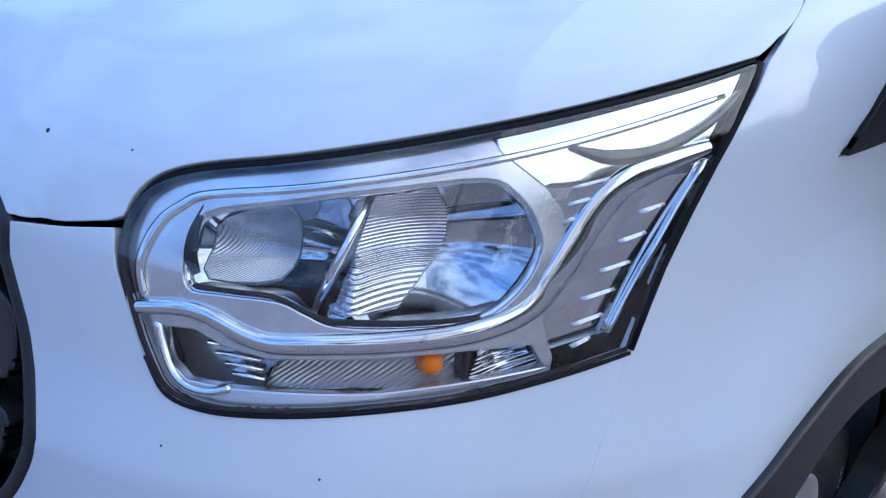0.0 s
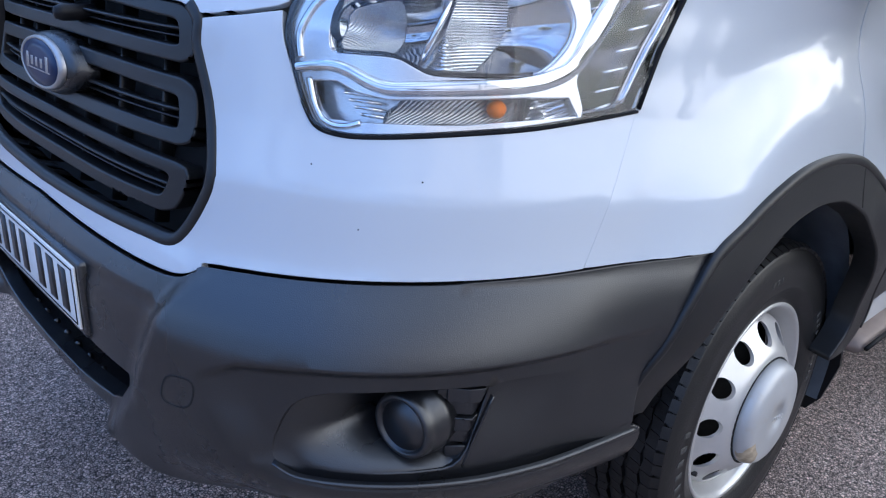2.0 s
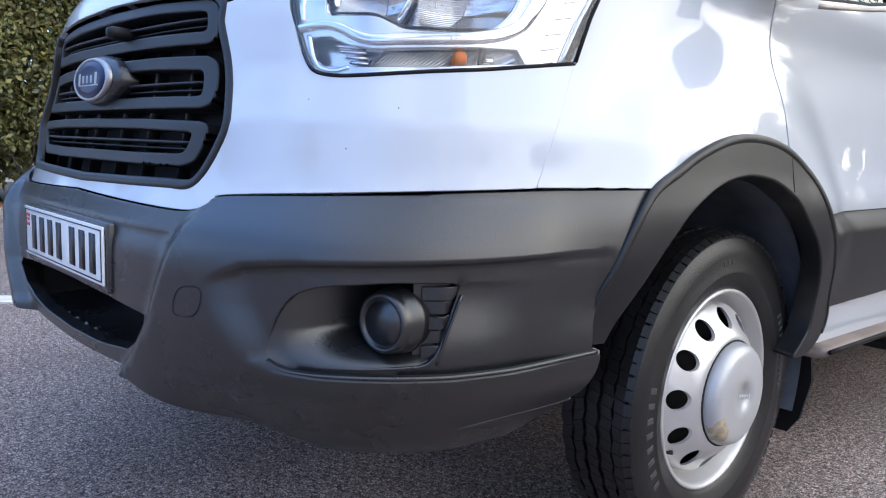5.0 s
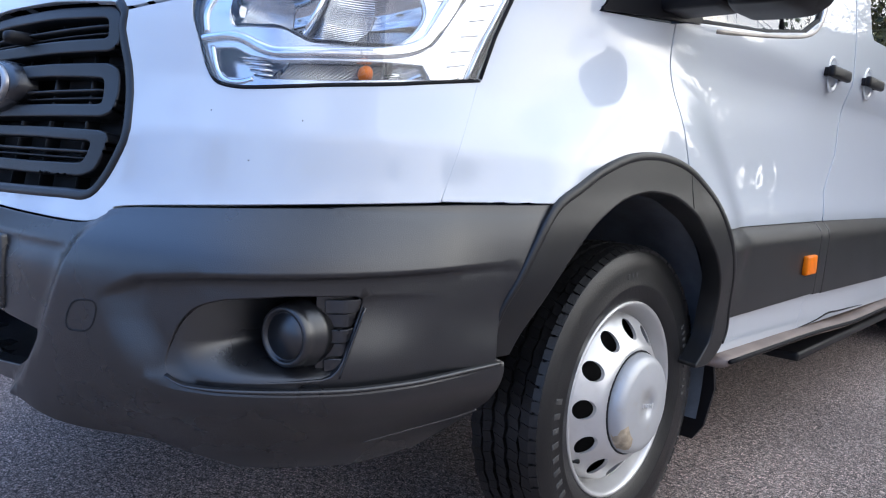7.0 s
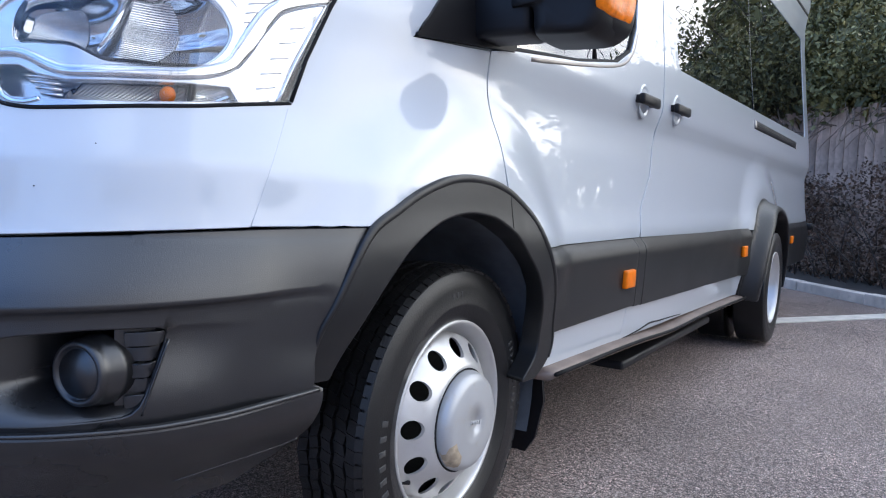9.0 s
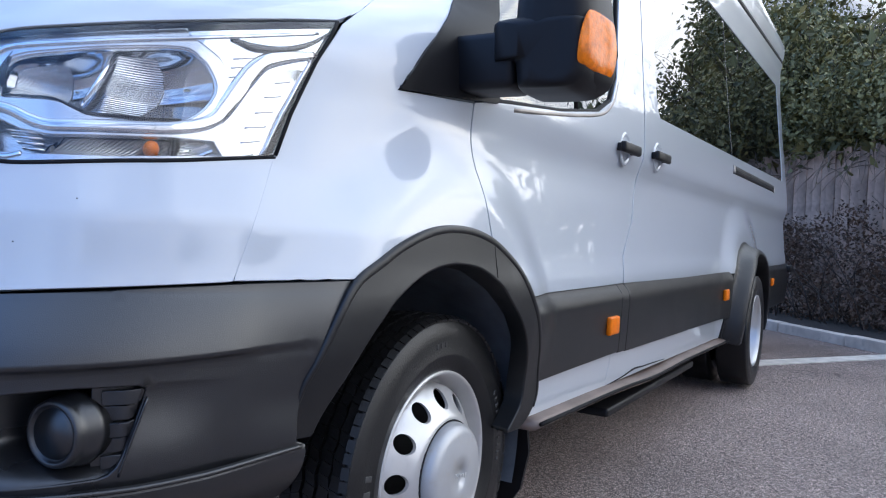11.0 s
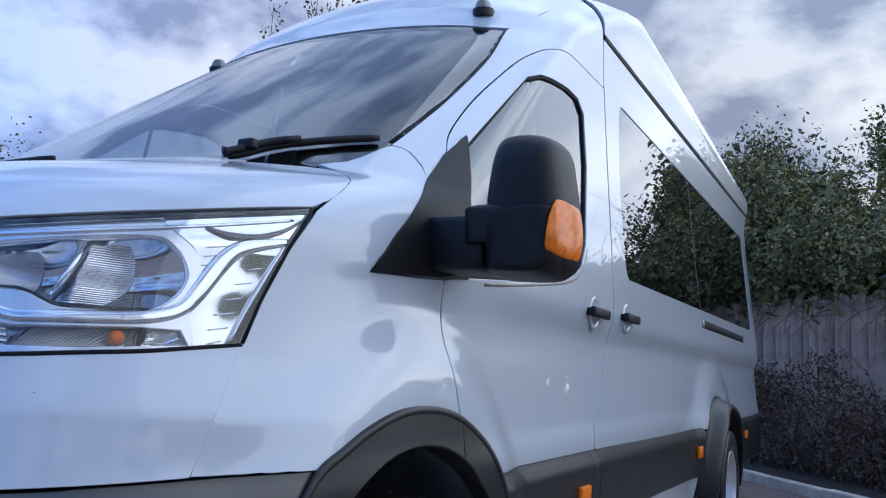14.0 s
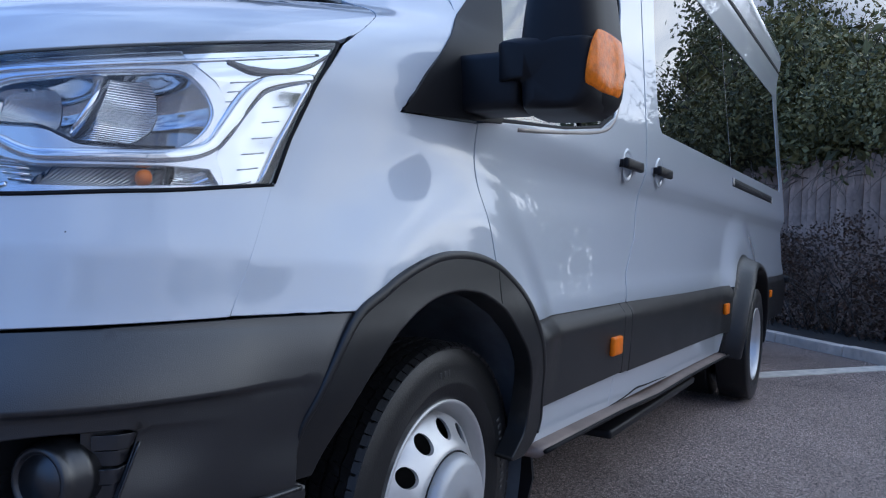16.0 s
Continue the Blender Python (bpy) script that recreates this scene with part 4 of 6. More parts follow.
def headlight(side):
    tray = panel("headlight", grown(HL_SMOOTH, .001), SATIN, van, off=lambda a, z: -.05 - .035 * smooth(a, 33, 38) * (1 - smooth(a, 51, 56)) * smooth(z, 1.02, 1.05), flange=-.05, step=.014, side=side, label="clear headlamp with silvered reflectors")
    lens = panel("headlight_lens", HL_SMOOTH, CLEAR, tray, off=.002, flange=.004, step=.03, side=side, label="clear plastic lens")
    lens.visible_shadow = False
    strip("headlight_seal", HL_SMOOTH + HL_SMOOTH[:1], .004, SEAL, tray, -.003, .002, side)
    brow_gap = [(u - .1, v + .0035) for u, v in spline([HL[k] for k in (7, 6, 5, 4, 3, 2, 1, 0)], 5)]
    # a black strip stands in for the shade in the bonnet gap
    strip("bonnet_gap_shade", brow_gap, [.005, .008, .009, .008, .006], SEAL, tray, -.006, .004, side, "black strip for the shaded gap under the bonnet edge")
    under = [(u, v - .0035) for u, v in spline([HL[k] for k in (17, 16, 15, 14, 13, 12, 11, 10)], 5)]
    strip("lower_seal", under, [.004, .005, .005, .004, .002], SEAL, tray, -.0005, .0025, side, "black rubber seal under the lens")
    # black strips that paint in the shadow line below and beside the bowls
    strip("bowl_shadow_line", spline([(34.6, 1.137), (34.15, 1.115), (34.1, 1.097), (34.55, 1.078)], 5), [.004, .012, .015, .006], DARK, tray, -.013, .002, side)
    strip("bowl_shadow_line", spline([(34.4, 1.067), (36.2, 1.0665), (37.9, 1.066), (39.1, 1.0575), (40.3, 1.0475), (41.9, 1.0465), (44.8, 1.0465), (47.2, 1.050)], 5), [.003, .004, .005, .006, .005, .003], DARK, tray, -.013, .0015, side)
    edge = [HL[k] for k in (17, 18, 19, 0)]
    strip("lens_edge", dense([(u - .02, v) for u, v in edge], .8, False), .0075, SEAL, tray, .001, .003, side)
    ring = spline([(34.1, 1.064), (33.9, 1.10), (34.7, 1.132), (38.4, 1.149), (42.0, 1.161), (46.9, 1.172), (48.6, 1.157), (49.6, 1.133), (50.0, 1.106), (49.2, 1.072), (47.4, 1.046), (44.6, 1.041), (40.9, 1.041), (39.5, 1.050), (38.2, 1.060), (35.8, 1.061)], 4, True)
    ring = [tuple(q) for q in ring]
    # one silvered moulding round the bowls and the lower lamps
    hollow = lambda a, z: -.011 + 0 * a
    lower = [(32.9, 1.028), (33.2, .994), (34.2, .981), (36.4, .980), (43.0, .984), (50.6, .996), (49.8, 1.021), (46.5, 1.021), (38.0, 1.012), (36.0, 1.018), (34.6, 1.030)]
    rim = np.array(grown(HL_SMOOTH, -.001))
    cut = lambda u, v: u - np.interp(v, [.9, 1.0, 1.04, 1.07, 1.106, 1.14, 1.165, 1.18, 1.2, 1.3], [51.2, 50.9, 50.2, 50.6, 51.1, 50.8, 49.8, 48.6, 47.2, 47.0])
    split = lambda keep: [tuple(q) for q in dense([(u * RAD, v) for u, v in rim], .004) if keep(q[0] / RAD, q[1])]
    inner = [(u / RAD, v) for u, v in split(lambda u, v: cut(u, v) < 0)]
    outer = [(u / RAD, v) for u, v in split(lambda u, v: cut(u, v) >= 0)]
    def closed(o, zs):
        """Closes a half outline along the joint."""
        j = max(range(len(o)), key=lambda k: abs(o[k][1] - o[k - 1][1]) + abs(o[k][0] - o[k - 1][0]) * RAD)
        o = o[j:] + o[:j]
        return o + [(-float(cut(0, z)), z) for z in (zs if o[-1][1] < o[0][1] else zs[::-1])]
    joint = list(np.linspace(1.005, 1.195, 12))
    panel("silvered_surround", closed(inner, joint), SATIN, tray, holes=[ring, lower], off=hollow, flange=.012, step=.008, side=side, lip=.002, label="satin silver moulding round the reflectors")
    panel("outer_reflector", closed(outer, joint), MIRROR, tray, off=lambda a, z: np.minimum(-.030 + .13 * (z - 1.0), -.009), flange=.012, step=.008, side=side, lip=.001, label="mirror-bright ribbed outer reflector")
    # the two reflector bowls
    def bowl(a, z):
        b = np.abs(a)
        r1 = np.hypot((b - 38.0) / 5.0, (z - 1.10) / .064)
        r2 = np.hypot((b - 45.2) / 5.4, (z - 1.105) / .074)
        return -.020 - .062 * np.clip(1 - np.minimum(r1, r2) ** 2, 0, 1)
    split_at = lambda v: 39.85 + (v - 1.056) * 20.5
    left = [(u, v) for u, v in grown(ring, .0005) if u < split_at(v)]
    right = [(u, v) for u, v in grown(ring, .0005) if u >= split_at(v)]
    def half(o):
        j = max(range(len(o)), key=lambda k: np.hypot((o[k][0] - o[k - 1][0]) * RAD, o[k][1] - o[k - 1][1]))
        return o[j:] + o[:j]
    panel("main_beam_bowl", half(left), SMOKED, tray, off=bowl, flange=0, step=.007, side=side, label="silvered main beam reflector")
    panel("dipped_beam_bowl", half(right), SMOKED, tray, off=bowl, flange=0, step=.007, side=side, label="silvered dipped beam reflector")
    fl = lambda a, z: bowl(a, z) + .004
    panel("main_beam_flutes", spline([(34.6, 1.070), (34.5, 1.10), (35.0, 1.127), (37.9, 1.141), (38.3, 1.11), (37.6, 1.070)], 3, True), FLUTE_V, tray, off=fl, flange=.002, step=.008, side=side)
    panel("dipped_beam_flutes", [(42.2, 1.154), (45.0, 1.160), (45.8, 1.140), (46.0, 1.118), (45.6, 1.095), (44.7, 1.072), (43.6, 1.054), (40.6, 1.052)], FLUTE_H, tray, off=fl, flange=.002, step=.008, side=side)
    strip("reflector_divider", dense([(41.9, 1.155), (39.9, 1.062)], 2, False), [.010, .008], CHROME, tray, -.032, .006, side)
    strip("reflector_surround", dense(ring + [ring[0]], .6, False), .010, MIRROR, tray, -.018, .004, side)
    # the sweeping chrome bar
    bar = spline([(31.6, 1.040), (33.9, 1.047), (35.3, 1.043), (36.7, 1.031), (38.0, 1.025), (40.1, 1.027), (43.9, 1.031), (46.5, 1.035), (48.6, 1.044), (49.9, 1.058), (50.8, 1.082), (51.9, 1.117), (53.0, 1.146), (54.2, 1.165), (56.2, 1.178), (58.8, 1.190)], 5)
    strip("chrome_bar", bar, [.013, .016, .019, .020, .021, .024, .030, .032, .026, .014], MIRROR, tray, [-.007, -.009, -.010, -.010, -.012, -.014, -.012, -.008, -.006], .005, side, "sweeping chrome bar")
    shelf = spline([(32.2, 1.055), (35.6, 1.058), (37.2, 1.050), (38.6, 1.040), (41, 1.038), (46, 1.044), (48.5, 1.052)], 5)
    strip("bar_shelf", shelf, [.012, .02, .016, .012, .01], SATIN, tray, -.028, .008, side)
    top = spline([(32.1, 1.052), (31.9, 1.083), (32.6, 1.116), (33.6, 1.134), (34.9, 1.146), (39.6, 1.160), (46.7, 1.184), (52, 1.204), (59.5, 1.236)], 6)
    strip("upper_frame", top, [.010, .010, .008, .007, .006], MIRROR, tray, -.009, .003, side)
    low = spline([(32.7, 1.030), (33.3, .992), (34.2, .977), (35.3, .975), (36.3, .981)], 6)
    strip("lower_frame", low, .010, CHROME, tray, -.014, .006, side)
    for k in range(4):
        z = 1.016 - .0085 * k
        strip("trim_fin", [(35.0 + .4 * k, z), (37.4 + .1 * k, z - .002)], .005, CHROME, tray, -.024, .006, side)
    # indicator and side lamp
    panel("indicator_reflector", [(37.6, .982), (38.9, 1.014), (46.6, 1.021), (46.4, .986)], FLUTE_IND, tray, off=lambda a, z: -.030 - .012 * smooth(z, .982, 1.0), flange=-.01, step=.01, side=side, label="ribbed indicator reflector")
    p = on_side(45.2, 1.006)
    n = normals(p)
    bm = bmesh.new()
    lathe(bm, [(.011, -.03), (.0125, -.005), (.010, .007), (.005, .012), (0, .0125)], Matrix.Translation(Vector((p - n * .028) * np.array((side, 1, 1)))) @ Vector(n * np.array((side, 1, 1))).to_track_quat("Z", "Y").to_matrix().to_4x4(), 20)
    part("indicator_bulb", bm, AMBER, tray, "amber indicator bulb")
    panel("side_lamp_reflector", [(46.9, .987), (47.3, 1.019), (49.6, 1.022), (50.8, .994), (50.6, .985)], FACET, tray, off=lambda a, z: -.028 - .02 * np.clip(1 - np.hypot((np.abs(a) - 48.8) / 2.2, (z - 1.003) / .02), 0, 1), flange=-.01, step=.006, side=side, label="faceted side lamp reflector")
    strip("lamp_partition", [(46.7, .984), (46.9, 1.018)], .005, DARK, tray, -.024, .006, side)
    # outer silvered panel with its ribs
    for a0, a1, z in ((52.4, 53.5, 1.008), (52.3, 54.0, 1.030), (52.6, 54.5, 1.054), (53.4, 55.1, 1.080), (54.2, 55.7, 1.108), (55.1, 56.5, 1.134)):
        strip("reflector_rib", dense([(a0, z - .003), (a1, z + .003)], .5, False), .0026, SATIN, tray, min(-.030 + .13 * (z - 1.0), -.009) + .001, .002, side)
    for k in range(5):
        z = 1.10 + .0155 * k
        strip("reflector_rib", dense([(50.6 + .15 * k, z - .002), (51.6 + .35 * k, z + .005)], .5, False), .0022, SATIN, tray, min(-.030 + .13 * (z - 1.0), -.009) + .001, .002, side)
    strip("outer_frame", dense([(54.2, 1.006), (55.9, 1.082), (57.7, 1.150), (58.5, 1.178)], .5, False), .007, CHROME, tray, [-.026, -.012, -.005], .003, side)
    brow = spline([(50.9, 1.196), (52.0, 1.190), (53.2, 1.186), (55.7, 1.191), (58.5, 1.212), (60.6, 1.240)], 5)
    strip("brow_moulding", brow, [.004, .010, .014, .011, .008, .004], SMOKE_TRIM, tray, -.006, .003, side)


def arches(side):
    ring = spline(ARCH_OUT, 4) + spline(ARCH_IN, 4)[::-1]
    roll = lambda a, z: .005 + .003 * smooth(np.abs(a), 58, 70) + .014 * smooth(np.abs(a), 91, 99) - .012 * (1 - smooth(z, .53, .68)) * (1 - smooth(np.abs(a), 60, 66))
    a = panel("wheel_arch_trim", ring, DULL, van, off=roll, flange=.05, lip=.005, step=.014, side=side, label="black plastic front wheel arch trim")
    edge = [q for q in spline(ARCH_OUT, 5) if q[1] > .44]
    strip("arch_edge", edge, [.006, .014, .018, .018, .018, .018, .012], DULL, a, [float(roll(*q)) - .003 for q in edge], .006, side)
    strip("arch_trim_joint", dense([(87.7, .868), (87.8, .83), (87.6, .788)], .3, False), .005, DARK, a, .0075, .001, side)
    ro = [ay(REAR_Y + .54 * math.cos(t), .40 + .50 * math.sin(t)) for t in np.radians(np.linspace(-8, 188, 40))]
    ri = [ay(REAR_Y + .45 * math.cos(t), .40 + .42 * math.sin(t)) for t in np.radians(np.linspace(-8, 188, 40))]
    panel("rear_arch_trim", ro + ri[::-1], DULL, van, off=lambda a, z: .002 + .092 * smooth(1 - np.hypot(((a - 90) * RAD + .1 - REAR_Y) / .54, (z - .40) / .50), 0, .13), flange=.16, lip=.008, step=.016, side=side, label="black plastic rear wheel arch trim")
    # liner inside the front arch
    bm = bmesh.new()
    rows = []
    for t in np.radians(np.linspace(-20, 152, 30)):
        y, z = WHEEL_Y - .045 + .425 * math.cos(t), WHEEL_Z + .03 + .435 * math.sin(t)
        rows.append([bm.verts.new((side * x, y, z)) for x in (.58, .70, .82, .90, .965)])
    for k, (p, q) in enumerate(zip(rows, rows[1:])):
        for j in range(4):
            bm.faces.new((p[j], p[j + 1], q[j + 1], q[j]))
    back = [bm.verts.new((side * .58, WHEEL_Y - .045, WHEEL_Z))]
    for p, q in zip(rows, rows[1:]):
        bm.faces.new((p[0], q[0], back[0]))
    bmesh.ops.recalc_face_normals(bm, faces=bm.faces)
    part("arch_liner", bm, LINER, van, "dusty grey wheel arch liner")
    bm = bmesh.new()
    rows = []
    for t in np.radians(np.linspace(-10, 190, 26)):
        y, z = REAR_Y + .47 * math.cos(t), .40 + .43 * math.sin(t)
        rows.append([bm.verts.new((side * x, y, z)) for x in (.5, .75, 1.0)])
    for p, q in zip(rows, rows[1:]):
        for j in range(2):
            bm.faces.new((p[j], p[j + 1], q[j + 1], q[j]))
    part("arch_liner", bm, LINER, van)
    # mud flap
    bm = bmesh.new()
    out = [(.80, .40), (.965, .40), (.972, .30), (.945, .19), (.915, .145), (.80, .145)]
    f = [bm.verts.new((side * x, .40 + (.40 - z) * .12, z)) for x, z in out]
    b = [bm.verts.new((side * x, .412 + (.40 - z) * .12, z)) for x, z in out]
    bm.faces.new(f)
    bm.faces.new(b[::-1])
    for k in range(6):
        bm.faces.new((f[k], f[(k + 1) % 6], b[(k + 1) % 6], b[k]))
    bmesh.ops.recalc_face_normals(bm, faces=bm.faces)
    part("mud_flap", bm, SMOOTH, van, "black rubber mud flap", flat=True)


def cladding(side):
    roll = lambda a, z: .029 * smooth(.742 - z, 0, .045) - .006
    def piece(name, y0, y1, z0, z1=.734, t0=None, t1=None):
        o = [ay(y0, z0), ay(y1, z0 if t1 is None else t1), ay(y1, z1), ay(y0 if t0 is None else t0, z1)]
        return panel(name, o, DULL, van, off=roll, flange=.03, lip=.004, step=.03, side=side, label="black plastic side cladding")
    arch = [q for q in spline(ARCH_OUT, 4) if .512 < q[1] < .734 and q[0] > 90]
    front = [(u + .35, v) for u, v in arch]
    panel("side_cladding", [ay(front[-1][0] * RAD - math.pi / 2 + .1, .512), ay(1.028, .512), ay(1.028, .734), (front[0][0] - .6, .734)] + front, DULL, van, off=roll, flange=.03, lip=.003, step=.02, side=side, label="black plastic side cladding")
    piece("side_cladding", 1.036, 1.110, .508)
    piece("side_cladding", 1.120, 3.02, .505, t1=.475)
    piece("side_cladding", 4.10, 5.92, .40)
    # near-black strips paint the shadow lines into the cladding joints
    for y in (1.032, 1.115):
        strip("cladding_joint_shade", [ay(y, z) for z in np.linspace(.512, .730, 12)], .010, DARK, van, [float(roll(0, z)) - .005 for z in np.linspace(.512, .730, 12)], .001, side, "dark strip for the shadow line in a cladding joint")
    low = lambda y: .400 - .012 * (y - .3)
    panel("sill", [(103.2, low(.33)), ay(1.0, low(1.0)), ay(1.03, .506), (104.75, .509), (105.0, .47), (104.2, .43)], PAINT, van, off=.0, flange=.02, side=side, label="white painted lower edge of the door")
    panel("sill", [ay(1.006, low(1.0)), ay(2.98, low(2.98) - .01), ay(3.0, .470), ay(1.036, .505)], PAINT, van, off=.0, flange=.02, side=side, label="white painted sill with a scuffed edge")
    if side > 0:
        for pts, w in (([(1.02, .390), (1.2, .394), (1.34, .404), (1.46, .398), (1.62, .392), (1.8, .384)], [.003, .006, .008, .006, .005, .003]),):
            strip("sill_crack", spline([ay(*q) for q in pts], 5), w, DARK, van, .0005, .001, side, "dark cracked dent in the sill edge")
    for y, s in ((.93, .030), (3.02 - .12, .030), (4.85, .028)):
        p = on_side(*ay(y, .607))
        bm = bmesh.new()
        made = box(bm, (0, -.048, -s), (.020, .048, s), .008)
        for v in bm.verts:
            v.co = Vector(((p[0] + .018 + v.co.x) * side, y + v.co.y, .607 + v.co.z))
        bmesh.ops.recalc_face_normals(bm, faces=bm.faces)
        part("side_marker", bm, AMBER, van, "amber side marker lamp")
    # running board under the sill, with a lower step
    bm = bmesh.new()
    ys = np.linspace(.34, 3.02, 40)
    prof = [(.88, .014), (.97, .015), (1.012, .011), (1.024, .003), (1.024, -.008), (1.012, -.015), (.88, -.015)]
    rows = []
    for y in ys:
        dip = .018 * math.exp(-((y - 1.55) / .35) ** 2)
        z = .402 - .022 * y
        rows.append([bm.verts.new((side * (x - dip * .6), y, z + h - dip)) for x, h in prof])
    for p, q in zip(rows, rows[1:]):
        for k in range(len(prof)):
            j = (k + 1) % len(prof)
            bm.faces.new((p[k], p[j], q[j], q[k]))
    bm.faces.new(rows[0])
    bm.faces.new(rows[-1])
    bmesh.ops.recalc_face_normals(bm, faces=bm.faces)
    board = part("running_board", bm, BOARD, van, "worn metal running board under the doors")
    bm = bmesh.new()
    tube(bm, [(side * (1.034 - .011 * math.exp(-((y - 1.55) / .35) ** 2)), y,   .408 - .022 * y - .018 * math.exp(-((y - 1.55) / .35) ** 2)) for y in ys], .006, 6)
    part("board_rubber", bm, SEAL, board)
    bm = bmesh.new()
    box(bm, (.80, 1.0, .285), (1.0, 2.3, .315), .01)
    for v in bm.verts:
        v.co.x *= side
    bmesh.ops.recalc_face_normals(bm, faces=bm.faces)
    part("entry_step", bm, SMOOTH, van, "dark folding step below the sliding door")


def tyre_mesh(bm, x0, width, cy, cz, side, radius=.348):
    """A worn van tyre: round shoulders, four grooves, blocks on the shoulder."""
    h = width / 2
    prof = [(.215, -h * .78), (.225, -h * .86), (.26, -h * .99), (.295, -h), (.325, -h * .93), (.338, -h * .86)]
    prof += [(radius - .010, -h * .80), (radius - .009, 0), (radius - .010, h * .80)]
    prof += [(.338, h * .86), (.330, h * .92), (.3275, h * .925), (.325, h * .945), (.295, h * 1.0), (.262, h * .99), (.26, h * 1.0), (.256, h * .985), (.232, h * .90), (.218, h * .80), (.215, h * .70)]
    lathe(bm, prof, Matrix.Translation((side * x0, cy, cz)) @ pose(0, 0, 0, 0, 90 * side, 0), 96)


SCUFF = material("worn_beige_plastic", (.40, .33, .23), .6, var=.4, scale=60, dirt=.6, dirt_colour=(.45, .44, .42))
RAISED = material("raised_rubber", (.04, .04, .04), .6)
BLOCK_MESH = []
for w in (.0085, .006):
    bm = bmesh.new()
    box(bm, (-.007, -.0112, -.010), (.0035, w + .003, .006))
    me = bpy.data.meshes.new("tread_block")
    bm.to_mesh(me)
    bm.free()
    me.materials.append(RUBBER)
    BLOCK_MESH.append(me)


def wheel(y, side):
    x0, tw = .842, .178
    tx = x0 + (.225 - tw) / 2
    w = bmesh.new()
    tyre_mesh(w, tx, tw, y, WHEEL_Z, side)
    bmesh.ops.recalc_face_normals(w, faces=w.faces)
    tyre = part("tyre", w, RUBBER, van, "worn black van tyre with raised lettering bars")
    frame_ = Matrix.Translation((side * tx, y, WHEEL_Z)) @ pose(0, 0, 0, 0, 90 * side, 0)
    # tread ribs, parted by zigzag grooves and fine cuts
    bm = bmesh.new()
    for g, half, n in ((-.70, .15, 78), (-.36, .125, 96), (0, .125, 96), (.36, .125, 96), (.66, .13, 78)):
        for k in range(n):
            wig = .0022 * (1 if k % 2 else -1)
            c = []
            for t, w in ((2 * math.pi * (k + .03) / n, -wig), (2 * math.pi * (k + .97) / n, wig)):
                for e in (-1, 1):
                    for r in (.336, .348 - .007 * (abs(g) + e * half * np.sign(g)) ** 2):
                        tt = t + .010 * e * (1 if g >= 0 else -1)
                        c.append(bm.verts.new(frame_ @ Vector((r * math.cos(tt), r * math.sin(tt), tw / 2 * (g + e * half) + w))))
            for f in ((1, 3, 7, 5), (0, 1, 5, 4), (2, 6, 7, 3), (0, 2, 3, 1), (4, 5, 7, 6)):
                bm.faces.new([c[q] for q in f])
    bmesh.ops.recalc_face_normals(bm, faces=bm.faces)
    part("tread", bm, RUBBER, tyre, "worn zigzag tread ribs", flat=True)
    # shoulder blocks
    for k in range(84):
        t = 2 * math.pi * k / 84
        m = frame_ @ Matrix.Rotation(t, 4, "Z") @ Matrix.Translation((.3385, 0, tw / 2 - .014)) @ pose(0, 0, 0, 0, -28, 0)
        blk = new("tread_block", BLOCK_MESH[k % 2])
        blk.parent = tyre
        blk.matrix_basis = m
    # raised sidewall writing, as plain bars
    for start, n, h in ((-77, 8, .022), (102, 11, .015), (186, 3, .012)):
        for k in range(n):
            t = radians(start + (k - n / 2) * (6.0 if h > .02 else 3.6))
            m = frame_ @ Matrix.Rotation(t, 4, "Z") @ Matrix.Translation((.284, 0, tw / 2 - .001))
            bm = bmesh.new()
            box(bm, (-h / 2, -.006 if h > .02 else -.004, -.002), (h / 2, .006 if h > .02 else .004, .0018), .001, m)
            part("sidewall_mark", bm, RAISED, tyre)
    # steel rim with round holes
    frame_ = frame_ @ Matrix.Translation((0, 0, .012 - (tx - x0)))
    bm = bmesh.new()
    lathe(bm, [(.2195, .076), (.2225, .080), (.2215, .087), (.217, .089), (.212, .085), (.209, .074), (.202, .045), (.194, .026), (.190, .028)], frame_, 72)
    bmesh.ops.recalc_face_normals(bm, faces=bm.faces)
    rim = part("rim", bm, STEEL, van, "silver painted steel wheel with round holes")
    ring = lambda r, n, cx=0, cy=0: [(cx + r * math.cos(2 * math.pi * k / n), cy + r * math.sin(2 * math.pi * k / n)) for k in range(n)]
    outline, loops = ring(.191, 84), [ring(.108, 48)] + [ring(.0212, 20, .159 * math.cos(radians(a)), .159 * math.sin(radians(a))) for a in np.arange(12) * 30 + 27]
    pts, edges = [], []
    for o in [outline, *loops]:
        n0 = len(pts)
        pts += o
        edges += [(n0 + k, n0 + (k + 1) % len(o)) for k in range(len(o))]
    for r, n in ((.1885, 76), (.185, 72), (.135, 54), (.129, 52), (.123, 48), (.117, 46)):
        pts += ring(r, n)
    from mathutils.geometry import delaunay_2d_cdt
    vs, _, faces, _, _, _ = delaunay_2d_cdt([Vector(p) for p in pts], edges, [], 0, 1e-7)
    arr = np.array([tuple(v) for v in vs])
    tri = np.array([f for f in faces if len(f) == 3])
    mid = arr[tri].mean(1)
    ok = in_outline(mid, outline)
    for o in loops:
        ok &= ~in_outline(mid, o)
    height = lambda r: np.interp(r, [.108, .117, .123, .129, .135, .159, .185, .1885, .191], [.114, .115, .1135, .110, .1055, .086, .066, .060, .036])
    bm = bmesh.new()
    bv = [bm.verts.new(frame_ @ Vector((x, q, float(height(math.hypot(x, q)))))) for x, q in arr]
    for f in tri[ok]:
        bm.faces.new([bv[k] for k in f])
